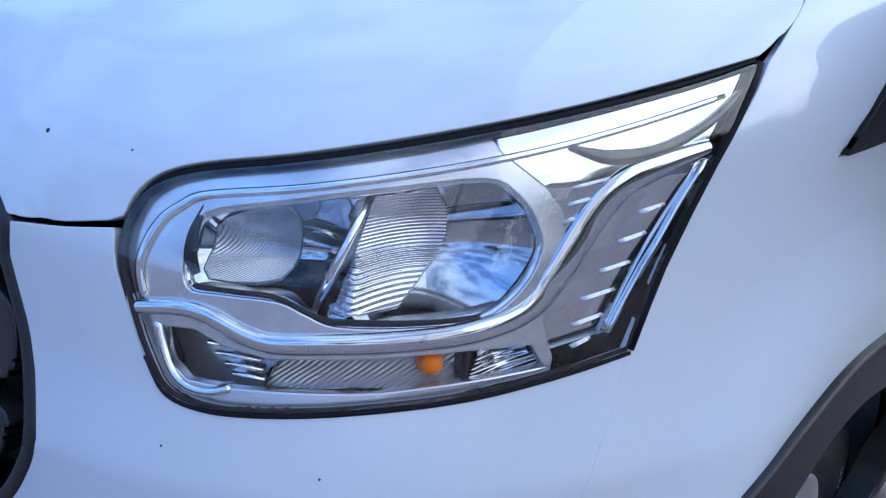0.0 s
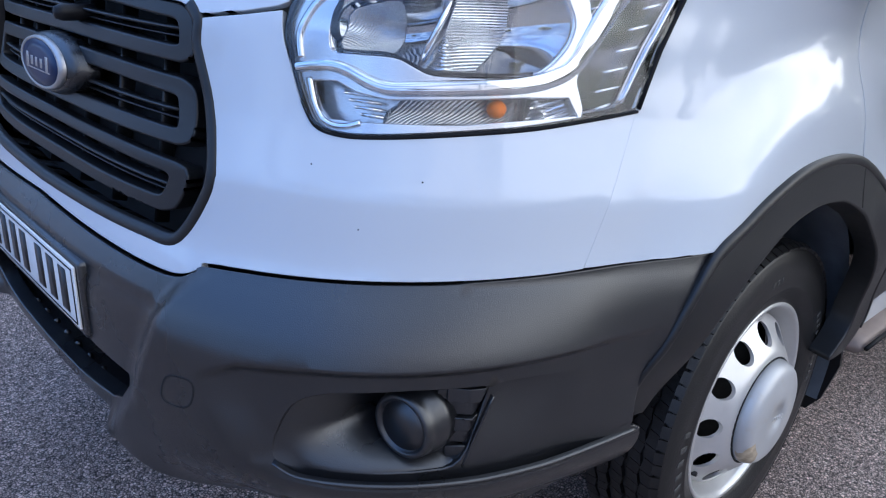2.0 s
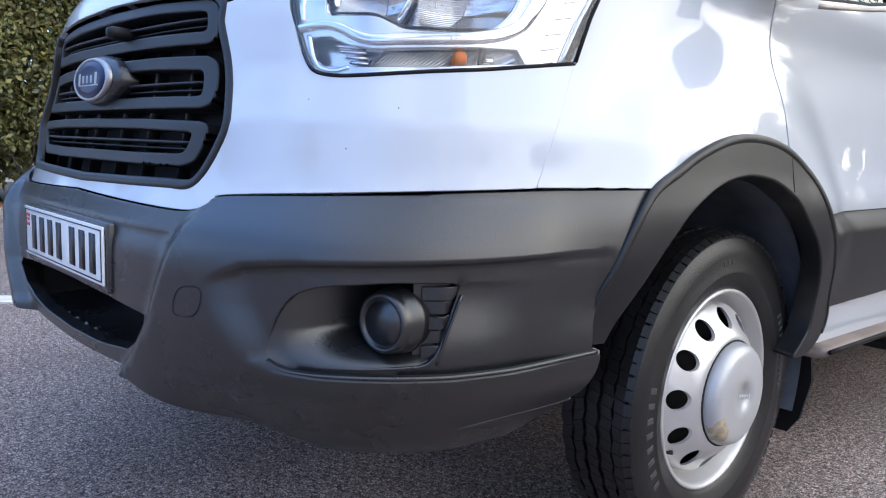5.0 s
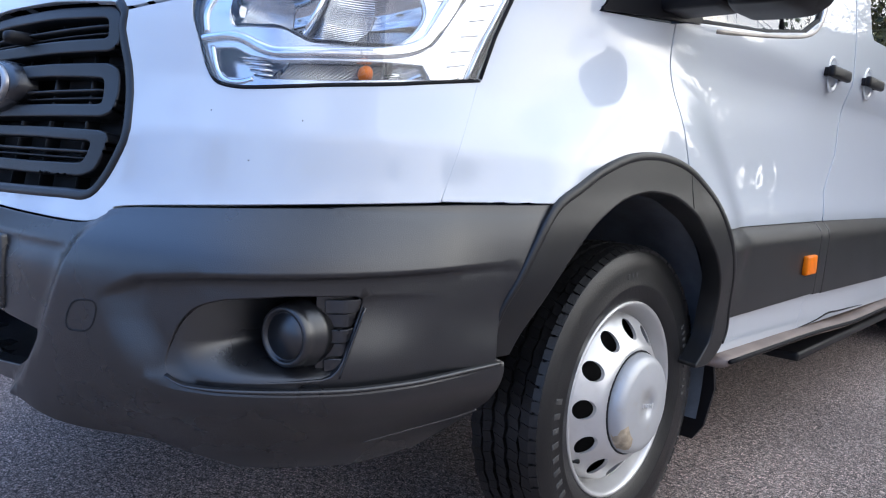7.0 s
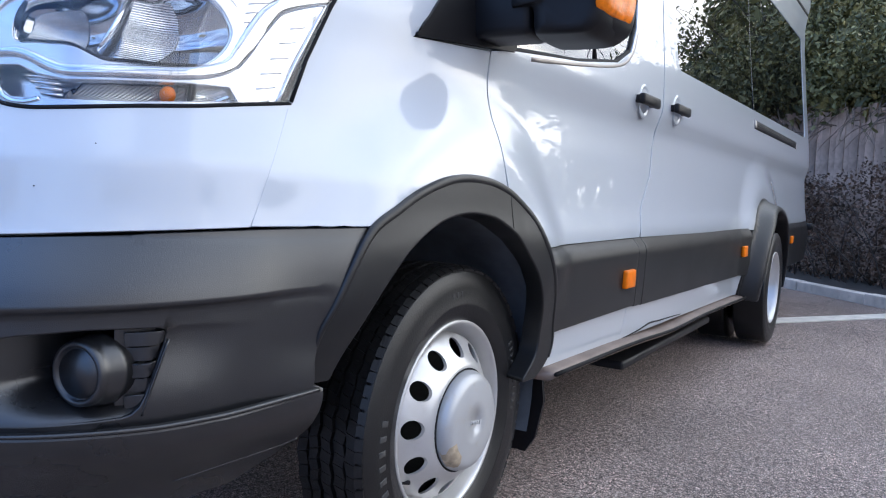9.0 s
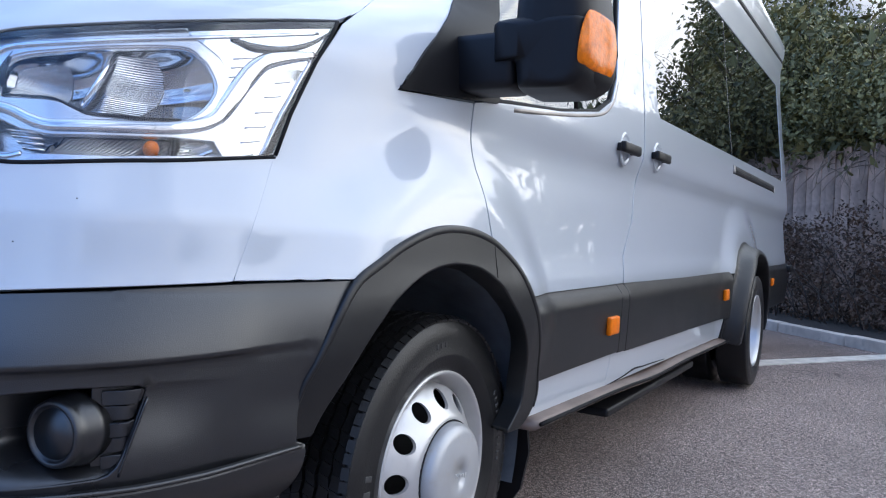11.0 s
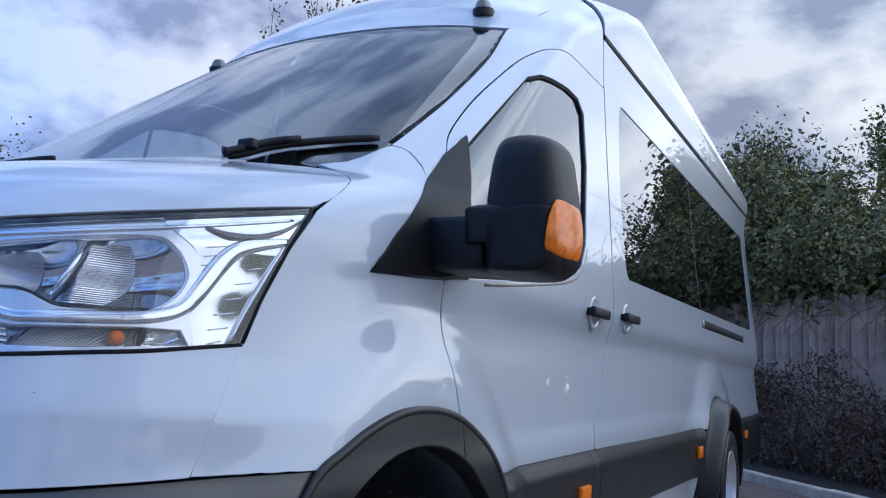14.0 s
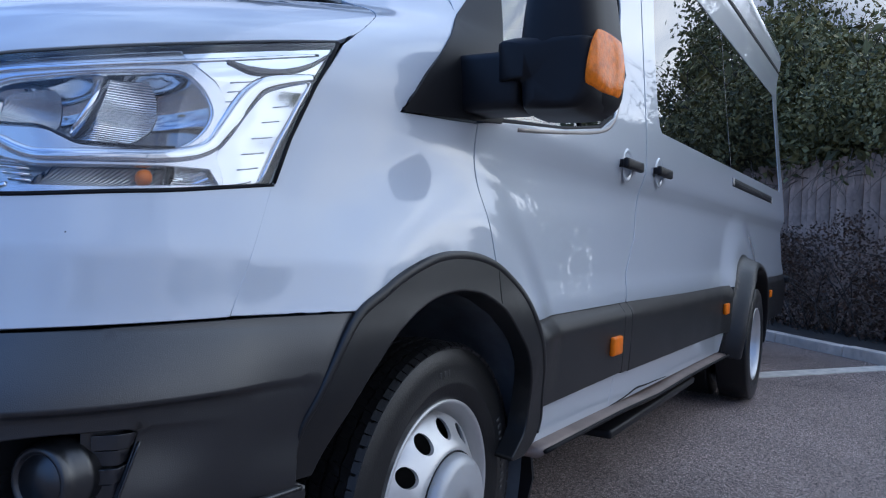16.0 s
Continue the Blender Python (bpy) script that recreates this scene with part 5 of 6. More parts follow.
    lone = [v for v in bm.verts if not v.link_faces]
    bmesh.ops.delete(bm, geom=lone, context="VERTS")
    edge = [e for e in bm.edges if e.is_boundary]
    for e in edge:
        e.smooth = False
    grown_ = bmesh.ops.extrude_edge_only(bm, edges=edge)["geom"]
    axis = (frame_.to_3x3() @ Vector((0, 0, 1)))
    for v in grown_:
        if isinstance(v, bmesh.types.BMVert):
            v.co -= axis * .008
    bmesh.ops.recalc_face_normals(bm, faces=bm.faces)
    part("wheel_disc", bm, STEEL, rim)
    bm = bmesh.new()
    lathe(bm, [(.1115, .108), (.1125, .119), (.1115, .124), (.1085, .133), (.103, .140), (.095, .1445), (.087, .1465), (.05, .149), (.02, .1495), (.0195, .148), (0, .148)], frame_, 64)
    bmesh.ops.recalc_face_normals(bm, faces=bm.faces)
    part("hub_cap", bm, material("matt_silver_plastic", (.47, .475, .48), .36, metal=.3, var=.06, scale=10, dirt=.45, dirt_colour=(.42, .33, .2)), rim, "silver plastic hub cap with worn edge")
    bm = bmesh.new()
    for k, h in enumerate((.010, .007, .007, .007, .011)):
        box(bm, (-.025 + .011 * k, -h / 2, .1465), (-.019 + .011 * k, h / 2, .1503), .0006, frame_ @ Matrix.Rotation(radians(80), 4, "Z"))
    part("cap_mark", bm, STEEL, rim)
    bm = bmesh.new()
    lathe(bm, [(.1120, .114), (.1135, .1168), (.1158, .1168), (.117, .1145)], frame_, 64)
    part("cap_seam", bm, DARK, rim, "dark joint round the hub cap")
    # a scuffed patch where the silver has worn off the cap's edge
    worn = random.Random(7)
    bm = bmesh.new()
    rows = []
    for r, h in ((.1125, .120), (.1118, .1243), (.1089, .1332), (.1035, .1403), (.0953, .1448), (.082, .1471)):
        a0, a1 = radians(-64 + worn.uniform(-7, 7)), radians(-33 + worn.uniform(-9, 9))
        rows.append([bm.verts.new(frame_ @ Vector((r * math.cos(a0 + (a1 - a0) * k / 7), r * math.sin(a0 + (a1 - a0) * k / 7), h + .0006))) for k in range(8)])
    for p, q in zip(rows, rows[1:]):
        for k in range(7):
            bm.faces.new((p[k], p[k + 1], q[k + 1], q[k]))
    bmesh.ops.recalc_face_normals(bm, faces=bm.faces)
    part("worn_patch", bm, SCUFF, rim, "beige scuff on the hub cap's edge")
    bm = bmesh.new()
    lathe(bm, [(.205, -.08), (.20, .0), (.06, -.02), (0, -.02)], frame_, 40)
    part("brake_drum", bm, DARK, rim)
    bm = bmesh.new()
    tube(bm, [frame_ @ Vector((.19 * math.cos(-.9), .19 * math.sin(-.9), .03)), frame_ @ Vector((.178 * math.cos(-.9), .186 * math.sin(-.9), .075))], .005, 8)
    part("tyre_valve", bm, SMOOTH, rim)


def rear_wheels(side):
    for x0, outer in ((1.012, True), (.785, False)):
        bm = bmesh.new()
        tyre_mesh(bm, x0, .19, REAR_Y, WHEEL_Z, side)
        bmesh.ops.recalc_face_normals(bm, faces=bm.faces)
        part("tyre", bm, RUBBER, van, "black van tyre of the twin rear wheels")
        if outer:
            bm = bmesh.new()
            lathe(bm, [(.2195, .076), (.2225, .080), (.2215, .087), (.217, .089), (.212, .085), (.207, .06), (.200, .0), (.17, -.05), (.13, -.055), (.10, -.05), (.095, .0), (.08, .02), (0, .02)], Matrix.Translation((side * x0, REAR_Y, WHEEL_Z)) @ pose(0, 0, 0, 0, 90 * side, 0), 64)
            bmesh.ops.recalc_face_normals(bm, faces=bm.faces)
            part("rim", bm, STEEL, van, "deep-dished silver steel rear wheel")


def mirror(side):
    """Door mirror: body, cap, arm and indicator."""
    front = [(1.090, 1.215), (1.086, 1.33), (1.096, 1.44), (1.112, 1.488), (1.14, 1.504), (1.19, 1.502), (1.235, 1.488), (1.255, 1.455), (1.272, 1.38), (1.288, 1.27), (1.283, 1.222), (1.262, 1.198), (1.22, 1.187), (1.12, 1.187)]
    front = [(x if x < 1.19 else 1.19 + (x - 1.19) * .80, z) for x, z in front]
    o = np.array(spline(front, 5, True))
    mid = np.array((1.185, 1.335))
    bm = bmesh.new()
    rows = []
    for y, k in ((-.098, .30), (-.094, .55), (-.083, .76), (-.062, .90), (-.03, .97), (.01, 1.0), (.05, 1.0), (.06, .985), (.062, .9)):
        rows.append([bm.verts.new((side * (mid[0] + (x - mid[0]) * k), .02 + y + .10 * (x - 1.09), mid[1] + (z - mid[1]) * k)) for x, z in o])
    for a, b in zip(rows, rows[1:]):
        for k in range(len(o)):
            bm.faces.new((a[k], a[(k + 1) % len(o)], b[(k + 1) % len(o)], b[k]))
    bm.faces.new(rows[0])
    bm.faces.new(rows[-1])
    bmesh.ops.recalc_face_normals(bm, faces=bm.faces)
    m = part("door_mirror", bm, SMOOTH, van, "large black door mirror with amber indicator")
    low = [(1.046, 1.252), (1.046, 1.322), (1.054, 1.333), (1.10, 1.337), (1.19, 1.337), (1.255, 1.335), (1.272, 1.325), (1.280, 1.27), (1.276, 1.222), (1.258, 1.196), (1.22, 1.184), (1.125, 1.184), (1.108, 1.192), (1.102, 1.236), (1.09, 1.245), (1.056, 1.245)]
    low = [(x if x < 1.19 else 1.19 + (x - 1.19) * .80, z) for x, z in low]
    band = np.array(spline(low, 3, True))
    core = np.array((1.17, 1.265))
    bm = bmesh.new()
    rows = []
    for y, k in ((-.103, .40), (-.101, .62), (-.095, .80), (-.080, .92), (-.05, .98), (-.01, 1.0), (.05, 1.0)):
        rows.append([bm.verts.new((side * (core[0] + (x - core[0]) * k), .02 + y + .10 * (x - 1.09), core[1] + (z - core[1]) * (k if k > .9 else .55 + .45 * k))) for x, z in band])
    for a, b in zip(rows, rows[1:]):
        for k in range(len(band)):
            bm.faces.new((a[k], a[(k + 1) % len(band)], b[(k + 1) % len(band)], b[k]))
    bm.faces.new(rows[0])
    bmesh.ops.recalc_face_normals(bm, faces=bm.faces)
    part("mirror_base", bm, SMOOTH, m, "black lower half of the mirror housing")
    bm = bmesh.new()
    box(bm, (.955, -.072, 1.192), (1.105, .05, 1.312), .018)
    for v in bm.verts:
        v.co.x *= side
    bmesh.ops.recalc_face_normals(bm, faces=bm.faces)
    part("mirror_arm", bm, SMOOTH, m)
    lens = [(1.240, 1.240), (1.246, 1.30), (1.251, 1.338), (1.257, 1.346), (1.266, 1.340), (1.273, 1.30), (1.274, 1.262), (1.267, 1.228), (1.248, 1.229)]
    hull, hub = o - mid, mid
    turns = np.arctan2(hull[:, 1], hull[:, 0])
    order = np.argsort(turns)
    def skin(x, z):
        """How far ahead the housing's face stands at a place."""
        d = np.array((x, z)) - hub
        reach = np.interp(math.atan2(d[1], d[0]), turns[order], np.hypot(*hull[order].T), period=2 * math.pi)
        return .02 + float(np.interp(np.hypot(*d) / reach, [.3, .55, .76, .90, .97, 1.0, 1.06], [-.098, -.094, -.083, -.062, -.03, .01, .02])) + .10 * (x - 1.09)
    o = np.array(spline(lens, 4, True))
    mid = o.mean(0)
    bm = bmesh.new()
    rows = []
    for k, d in ((.02, .020), (.2, .020), (.4, .020), (.6, .020), (.75, .019), (.88, .017), (.96, .013), (1.0, .004), (1.0, -.02)):
        rows.append([bm.verts.new((side * (mid[0] + (x - mid[0]) * k), skin(*(mid + (np.array((x, z)) - mid) * k)) - d, mid[1] + (z - mid[1]) * k)) for x, z in o])
    for a, b in zip(rows, rows[1:]):
        for k in range(len(o)):
            bm.faces.new((a[k], a[(k + 1) % len(o)], b[(k + 1) % len(o)], b[k]))
    bm.faces.new(rows[0])
    bmesh.ops.recalc_face_normals(bm, faces=bm.faces)
    part("mirror_indicator", bm, material("amber_lens", (.82, .20, .0), .25, var=.3, scale=60, spec=.3, grain=.4, grain_scale=140), m, "ribbed amber indicator lens")
    bm = bmesh.new()
    f = [(1.095, 1.22), (1.10, 1.46), (1.16, 1.48), (1.24, 1.46), (1.27, 1.28), (1.25, 1.21)]
    bm.faces.new([bm.verts.new((side * x, .085 + .10 * (x - 1.09), z)) for x, z in f])
    part("mirror_glass", bm, MIRROR, m)


def wipers():
    for line in ([(.588, 1.408), (.605, 1.424), (.633, 1.456), (.714, 1.494), (.782, 1.520)], [(-.42, 1.405), (-.15, 1.409), (.12, 1.412)]):
        p = [on_front(x, z) + np.array((0, -.012, .004)) for x, z in spline(line, 4)]
        n = len(p)
        bm = bmesh.new()
        tube(bm, p, [.006] + [.0085] * (n - 2) + [.007], 8, (1, 1.1))
        w = part("wiper", bm, SMOOTH, van, "black windscreen wiper")
        arm = [q + np.array((0, -.012, .006)) for q in p[:n * 2 // 3]]
        bm = bmesh.new()
        tube(bm, arm, [.013] + [.010] * (len(arm) - 2) + [.008], 8)
        part("wiper_arm", bm, SMOOTH, w)
        bm = bmesh.new()
        c = Vector(arm[len(arm) // 2])
        box(bm, c + Vector((-.022, -.014, -.006)), c + Vector((.022, .010, .018)), .005)
        part("blade_clip", bm, SMOOTH, w)


def inside_and_under():
    def dark_box(name, lo, hi, mat, label="", bevel=.02):
        bm = bmesh.new()
        box(bm, lo, hi, bevel)
        return part(name, bm, mat, van, label)
    dark_box("engine_block", (-.52, -.78, .34), (.52, .55, 1.06), DARK)
    # unseen box added to keep light off the ground below the bumper
    dark_box("under_light_blocker", (-.55, -.70, .31), (.55, -.35, .34), DARK)
    dark_box("chassis", (-.56, .3, .30), (.56, 5.5, .60), DARK)
    dark_box("floor_pan", (-.93, .45, .56), (.93, 5.6, .74), LINER)
    dark_box("bulkhead", (-.86, -.20, .70), (.86, -.14, 1.28), DARK)
    dark_box("dashboard", (-.84, -.12, 1.08), (.84, .30, 1.33), SEATS, "dark grey dashboard behind the windscreen", .06)
    for x in (-.62, 0.05, .55):
        dark_box("seat_cushion", (x - .24, .62, .74), (x + .24, 1.14, .98), SEATS, "dark cloth seat", .05)
        dark_box("seat_back", (x - .24, 1.05, .95), (x + .24, 1.20, 1.52), SEATS, "dark cloth seat back", .06)
        dark_box("head_rest", (x - .13, 1.08, 1.54), (x + .13, 1.19, 1.72), SEATS, "dark head rest", .05)
    for y in (2.2, 3.0, 3.8, 4.6):
        for x in (-.62, -.2, .3, .68):
            dark_box("passenger_seat", (x - .19, y, .78), (x + .19, y + .14, 1.62), SEATS, "dark passenger seat back", .05)
    dark_box("headlining", (-.70, 1.1, 2.30), (.70, 5.5, 2.33), LINER)
    bm = bmesh.new()
    zs = np.linspace(.40, 2.78, 40)
    right = [bm.verts.new((float(HALF(z)) - .01, 5.905, z)) for z in zs]
    left = [bm.verts.new((-float(HALF(z)) + .01, 5.905, z)) for z in zs]
    for k in range(39):
        bm.faces.new((left[k], right[k], right[k + 1], left[k + 1]))
    part("rear_doors", bm, PAINT, van, "white rear doors")
    dark_box("rear_bumper", (-.96, 5.79, .42), (.96, 6.02, .62), PLASTIC, "black plastic rear bumper", .04)
    for s in (1, -1):
        bm = bmesh.new()
        made = box(bm, (.95, 5.84, .66), (1.06, 5.96, .72), .02)
        for v in bm.verts:
            v.co.x *= s
        bmesh.ops.recalc_face_normals(bm, faces=bm.faces)
        part("rear_lamp", bm, SMOOTH, van)


def chips():
    for a, z, r in ((25.8, 1.171, .0024), (31.0, 1.17, .0012), (33.6, .925, .0012), (40.6, .915, .0012), (36.9, .85, .0012)):
        p = on_side(a, z)
        bm = bmesh.new()
        lathe(bm, [(r, 0), (r * .8, .0004), (0, .0005)], Matrix.Translation(p) @ Vector(normals(p)).to_track_quat("Z", "Y").to_matrix().to_4x4(), 9)
        part("stone_chip", bm, INK, van)


chips()
bumper()
grille()
wipers()
inside_and_under()
for s in (1, -1):
    headlight(s)
    arches(s)
    cladding(s)
    wheel(WHEEL_Y, s)
    rear_wheels(s)
    mirror(s)

# ---- ground, kerbs and lines ----
ALONG, ACROSS = Vector((.688, -.726, 0)).normalized(), Vector((.726, .688, 0)).normalized()
CORNER = Vector((.74, 7.52, 0))
BAY = Vector((.567, .824, 0)).normalized()


def spot(s, d, z=0.0):
    """A place s metres along the fence's kerb and d metres behind it."""
    return CORNER + ALONG * s + ACROSS * d + Vector((0, 0, z))


bm = bmesh.new()
bmesh.ops.create_grid(bm, x_segments=2, y_segments=2, size=400)
tagged(part("ground", bm, TARMAC), "dark grey chipped tarmac of the parking area", "ground", kind="structure")


def slab(name, pts, z0, z1, mat, label, category, kind="structure"):
    bm = bmesh.new()
    lo = [bm.verts.new((p[0], p[1], z0)) for p in pts]
    hi = [bm.verts.new((p[0], p[1], z1)) for p in pts]
    bm.faces.new(hi)
    bm.faces.new(lo[::-1])
    for k in range(len(pts)):
        j = (k + 1) % len(pts)
        bm.faces.new((lo[k], lo[j], hi[j], hi[k]))
    bmesh.ops.recalc_face_normals(bm, faces=bm.faces)
    return tagged(part(name, bm, mat, flat=True), label, category, kind=kind)


slab("planting_bed", [spot(-16, -.16), spot(16, -.16), spot(16, 4), spot(-16, 4)], -.1, .075, SOIL, "dark soil bed with litter behind the kerb", "bed")
kerb = thing("kerb", "pale concrete kerb along the planting bed", "kerb", kind="structure")
bm = bmesh.new()
box(bm, (-.455, 0, -.08), (.455, .13, .10), .012)
me = bpy.data.meshes.new("kerb_stone")
bm.to_mesh(me)
bm.free()
me.materials.append(KERB)
turn = math.atan2(ALONG.y, ALONG.x)
for k in range(-14, 16):
    ob = new("kerb_stone", me)
    ob.parent = kerb
    ob.matrix_basis = Matrix.Translation(spot(k * .92, -.29, random.uniform(-.006, .006))) @ Matrix.Rotation(turn, 4, "Z")
# a white line, and smoother tarmac beyond it up to the kerbs
a = Vector((-2.62, -.62, 0))
side_ = Vector((BAY.y, -BAY.x, 0)) * .085
slab("bay_line", [a - BAY * 6 - side_, a + BAY * 8.6 - side_, a + BAY * 8.6 + side_, a - BAY * 6 + side_], -.01, .008, LINE, "worn white parking bay line on the tarmac", "line")
out = Vector((-BAY.y, BAY.x, 0))
slab("far_tarmac", [a + out * .085 - BAY * 12, a + out * .085 + BAY * 12, a + out * 4.3 + BAY * 12, a + out * 4.3 - BAY * 12], -.02, .004, SMOOTH_TARMAC, "smooth grey tarmac beyond the bay", "tarmac")
slab("far_bed", [a + out * 4.55 - BAY * 12, a + out * 4.55 + BAY * 12, a + out * 9 + BAY * 12, a + out * 9 - BAY * 12], -.05, .06, SOIL, "dark soil under the far hedge", "bed")
far_kerb = thing("kerb", "pale concrete kerb edging below the hedge", "kerb", kind="structure")
turn = math.atan2(BAY.y, BAY.x)
for k in range(-12, 13):
    ob = new("kerb_stone", me)
    ob.parent = far_kerb
    ob.matrix_basis = Matrix.Translation(a + out * 4.3 + BAY * (k * .92)) @ Matrix.Rotation(turn, 4, "Z") @ Matrix.Diagonal((1, 1.8, .75, 1))

# ---- fence ----
fence = thing("fence", "weathered grey close-boarded timber fence", "fence", kind="structure")
boards = []
for k in range(3):
    bm = bmesh.new()
    top = (0, .012, -.018)[k]
    box(bm, (-.066, -.009, .0), (.066, .009, 1.98 + top), .003)
    bd = bpy.data.meshes.new("fence_board")
    bm.to_mesh(bd)
    bm.free()
    bd.materials.append(WOOD)
    boards.append(bd)
turn = math.atan2(ALONG.y, ALONG.x)
rng = random.Random(4)
for k in range(-60, 18):
    ob = new("fence_board", boards[k % 3])
    ob.parent = fence
    ob.matrix_basis = Matrix.Translation(spot(k * .122, 1.05 + .012 * (k % 2), .06 + rng.uniform(-.02, .02))) @ Matrix.Rotation(turn + rng.uniform(-.03, .03), 4, "Z") @ Matrix.Rotation(rng.uniform(-.008, .008), 4, "Y")
for z in (.5, 1.5):
    bm = bmesh.new()
    box(bm, (-7.4, .03, z), (2.1, .08, z + .09), .004, Matrix.Translation(spot(0, 1.05)) @ Matrix.Rotation(turn, 4, "Z"))
    part("fence_rail", bm, WOOD, fence)


# ---- leaves ----
def leaf_cloud(name, centres, spread, size, mat, parent=None, label="", seed=1, droop=.4, per=1):
    """Many small folded leaves scattered round the given centres, in one mesh."""
    g = np.random.default_rng(seed)
    c = np.repeat(np.asarray(centres, float), per, 0)
    n = len(c)
    c = c + g.normal(0, 1, (n, 3)) * np.asarray(spread)
    d = g.normal(0, 1, (n, 3))
    d[:, 2] -= droop
    d /= np.linalg.norm(d, axis=1, keepdims=True)
    u = np.cross(d, g.normal(0, 1, (n, 3)))
    u /= np.maximum(np.linalg.norm(u, axis=1, keepdims=True), 1e-6)
    w = np.cross(d, u)
    s = size * g.uniform(.55, 1.35, (n, 1))
    p = np.stack([c, c + d * s * .5 + u * s * .30 + w * s * .08, c + d * s, c + d * s * .5 - u * s * .30 + w * s * .08], 1).reshape(-1, 3)
    k = np.arange(n)[:, None] * 4
    f = np.concatenate([k + (0, 1, 2), k + (0, 2, 3)])
    me = bpy.data.meshes.new(name)
    me.from_pydata(p.tolist(), [], f.tolist())
    return mesh_part(name, me, mat, parent, label)


def clump_centres(g, n, where, scale=.9, keep=.5):
    """Random places inside a hedge: only where a slow noise is dense, so that its outline is uneven and has gaps."""
    out = []
    while len(out) < n:
        s, d, z = where(g)
        v = noise.noise(Vector((s * scale, d * scale * 1.3, z * scale)))
        if v + .25 > (g.random() - keep) * .9:
            out.append((s, d, z))
    return out


def leaf_material(name, dark, light, rough=.45):
    """Leaves of mixed greens: each leaf takes its own shade."""
    m = material(name, dark, rough, var=.2, scale=2.0)
    n, l = m.node_tree.nodes, m.node_tree.links
    geo, r = n.new("ShaderNodeNewGeometry"), n.new("ShaderNodeValToRGB")
    r.color_ramp.elements[0].color, r.color_ramp.elements[1].color = (*dark, 1), (*light, 1)
    l.new(geo.outputs["Random Per Island"], r.inputs["Fac"])
    b = n["Principled BSDF"]
    l.new(r.outputs["Color"], b.inputs["Base Color"])
    return m


IVY = leaf_material("hedge_leaves", (.066, .072, .026), (.28, .25, .085), .62)
OLIVE = leaf_material("yellow_green_leaves", (.08, .09, .026), (.28, .26, .08))
BROWN = leaf_material("brown_dead_leaves", (.05, .034, .022), (.20, .12, .075), .8)
LITTER = leaf_material("fallen_orange_leaves", (.16, .06, .015), (.42, .22, .05), .7)
g = np.random.default_rng(11)

# hedge of ivy and shrubs growing over the fence
hedge = thing("hedge", "overgrown dark green ivy and shrubs hanging over the fence", "hedge", kind="stuff")
def over_fence(g):
    s = g.uniform(-5.5, 2.1)
    top = np.interp(s, [-5.5, -1.4, -.2, .6, 1.5, 4.2], [4.2, 4.0, 3.2, 2.7, 2.4, 1.9]) + .30 * noise.noise(Vector((s * .55, 3.1, 0))) + .16 * noise.noise(Vector((s * 1.9, 8.1, 0)))
    z = 1.75 + (top - 1.75) * g.random() ** .85
    d = g.normal(1.25, .33)
    if z < 2.15 + .25 * noise.noise(Vector((s * 1.4, 0, 5))) and d < 1.2:
        z += .45
    return s, d, z
c = np.array([spot(*q) for q in clump_centres(g, 3000, over_fence)])
leaf_cloud("hedge_leaves", c, .11, .062, IVY, hedge, "dark green ivy leaves", 2, .5, 17)
core = np.array([spot(q[0], q[1] + .45, q[2] - .12) for q in clump_centres(g, 3200, over_fence, .6, .9)])
leaf_cloud("inner_leaves", core, .16, .15, IVY, hedge, "dark inner leaves", 12, .5, 8)
c2 = np.array([spot(*q) for q in clump_centres(g, 900, over_fence, 1.7, .2)])
leaf_cloud("hedge_tips", c2 + np.array((0, 0, .12)), .13, .055, OLIVE, hedge, "lighter young leaves", 3, -.2, 5)
# dead growth in front of the boards
def before_fence(g):
    s = g.uniform(-4, 4)
    h = .95 + .75 * noise.noise(Vector((s * .7, 1.7, 2))) + .5 * max(0, noise.noise(Vector((s * .33, 7.7, 2))))
    z = .06 + max(.25, h) * g.random() ** 1.2
    return s, .95 - .55 * g.random() * (1 - z / 2.4), z
c = np.array([spot(*q) for q in clump_centres(g, 2600, before_fence, 1.6, .35)])
leaf_cloud("dead_growth", c, .07, .045, BROWN, hedge, "brown withered growth", 4, .2, 8)
bm = bmesh.new()
for k in range(150):
    s = g.uniform(-4, 4)
    p = spot(s, g.uniform(.35, .95), .06)
    q = [p]
    way = Vector((g.normal(0, .35), g.normal(0, .35), 1)).normalized()
    for j in range(5):
        way = (way + Vector((g.normal(0, .22), g.normal(0, .22), -.10 * j))).normalized()
        q.append(q[-1] + way * g.uniform(.18, .38))
    tube(bm, q, [.008, .007, .006, .005, .004, .002], 4)
part("hedge_stems", bm, BARK, hedge, "bare brown stems")
bm = bmesh.new()
for k in range(120):
    s = g.uniform(-4, 4)
    p = spot(s, g.uniform(1.0, 1.7), g.uniform(2.5, 3.3))
    q = [p]
    way = Vector((g.normal(0, .4), g.normal(0, .4), .9)).normalized()
    for j in range(4):
        way = (way + Vector((g.normal(0, .25), g.normal(0, .25), 0))).normalized()
        q.append(q[-1] + way * g.uniform(.10, .22))
    tube(bm, q, [.006, .005, .004, .003, .0015], 4)
part("hedge_twigs", bm, BARK, hedge, "bare twigs above the hedge")
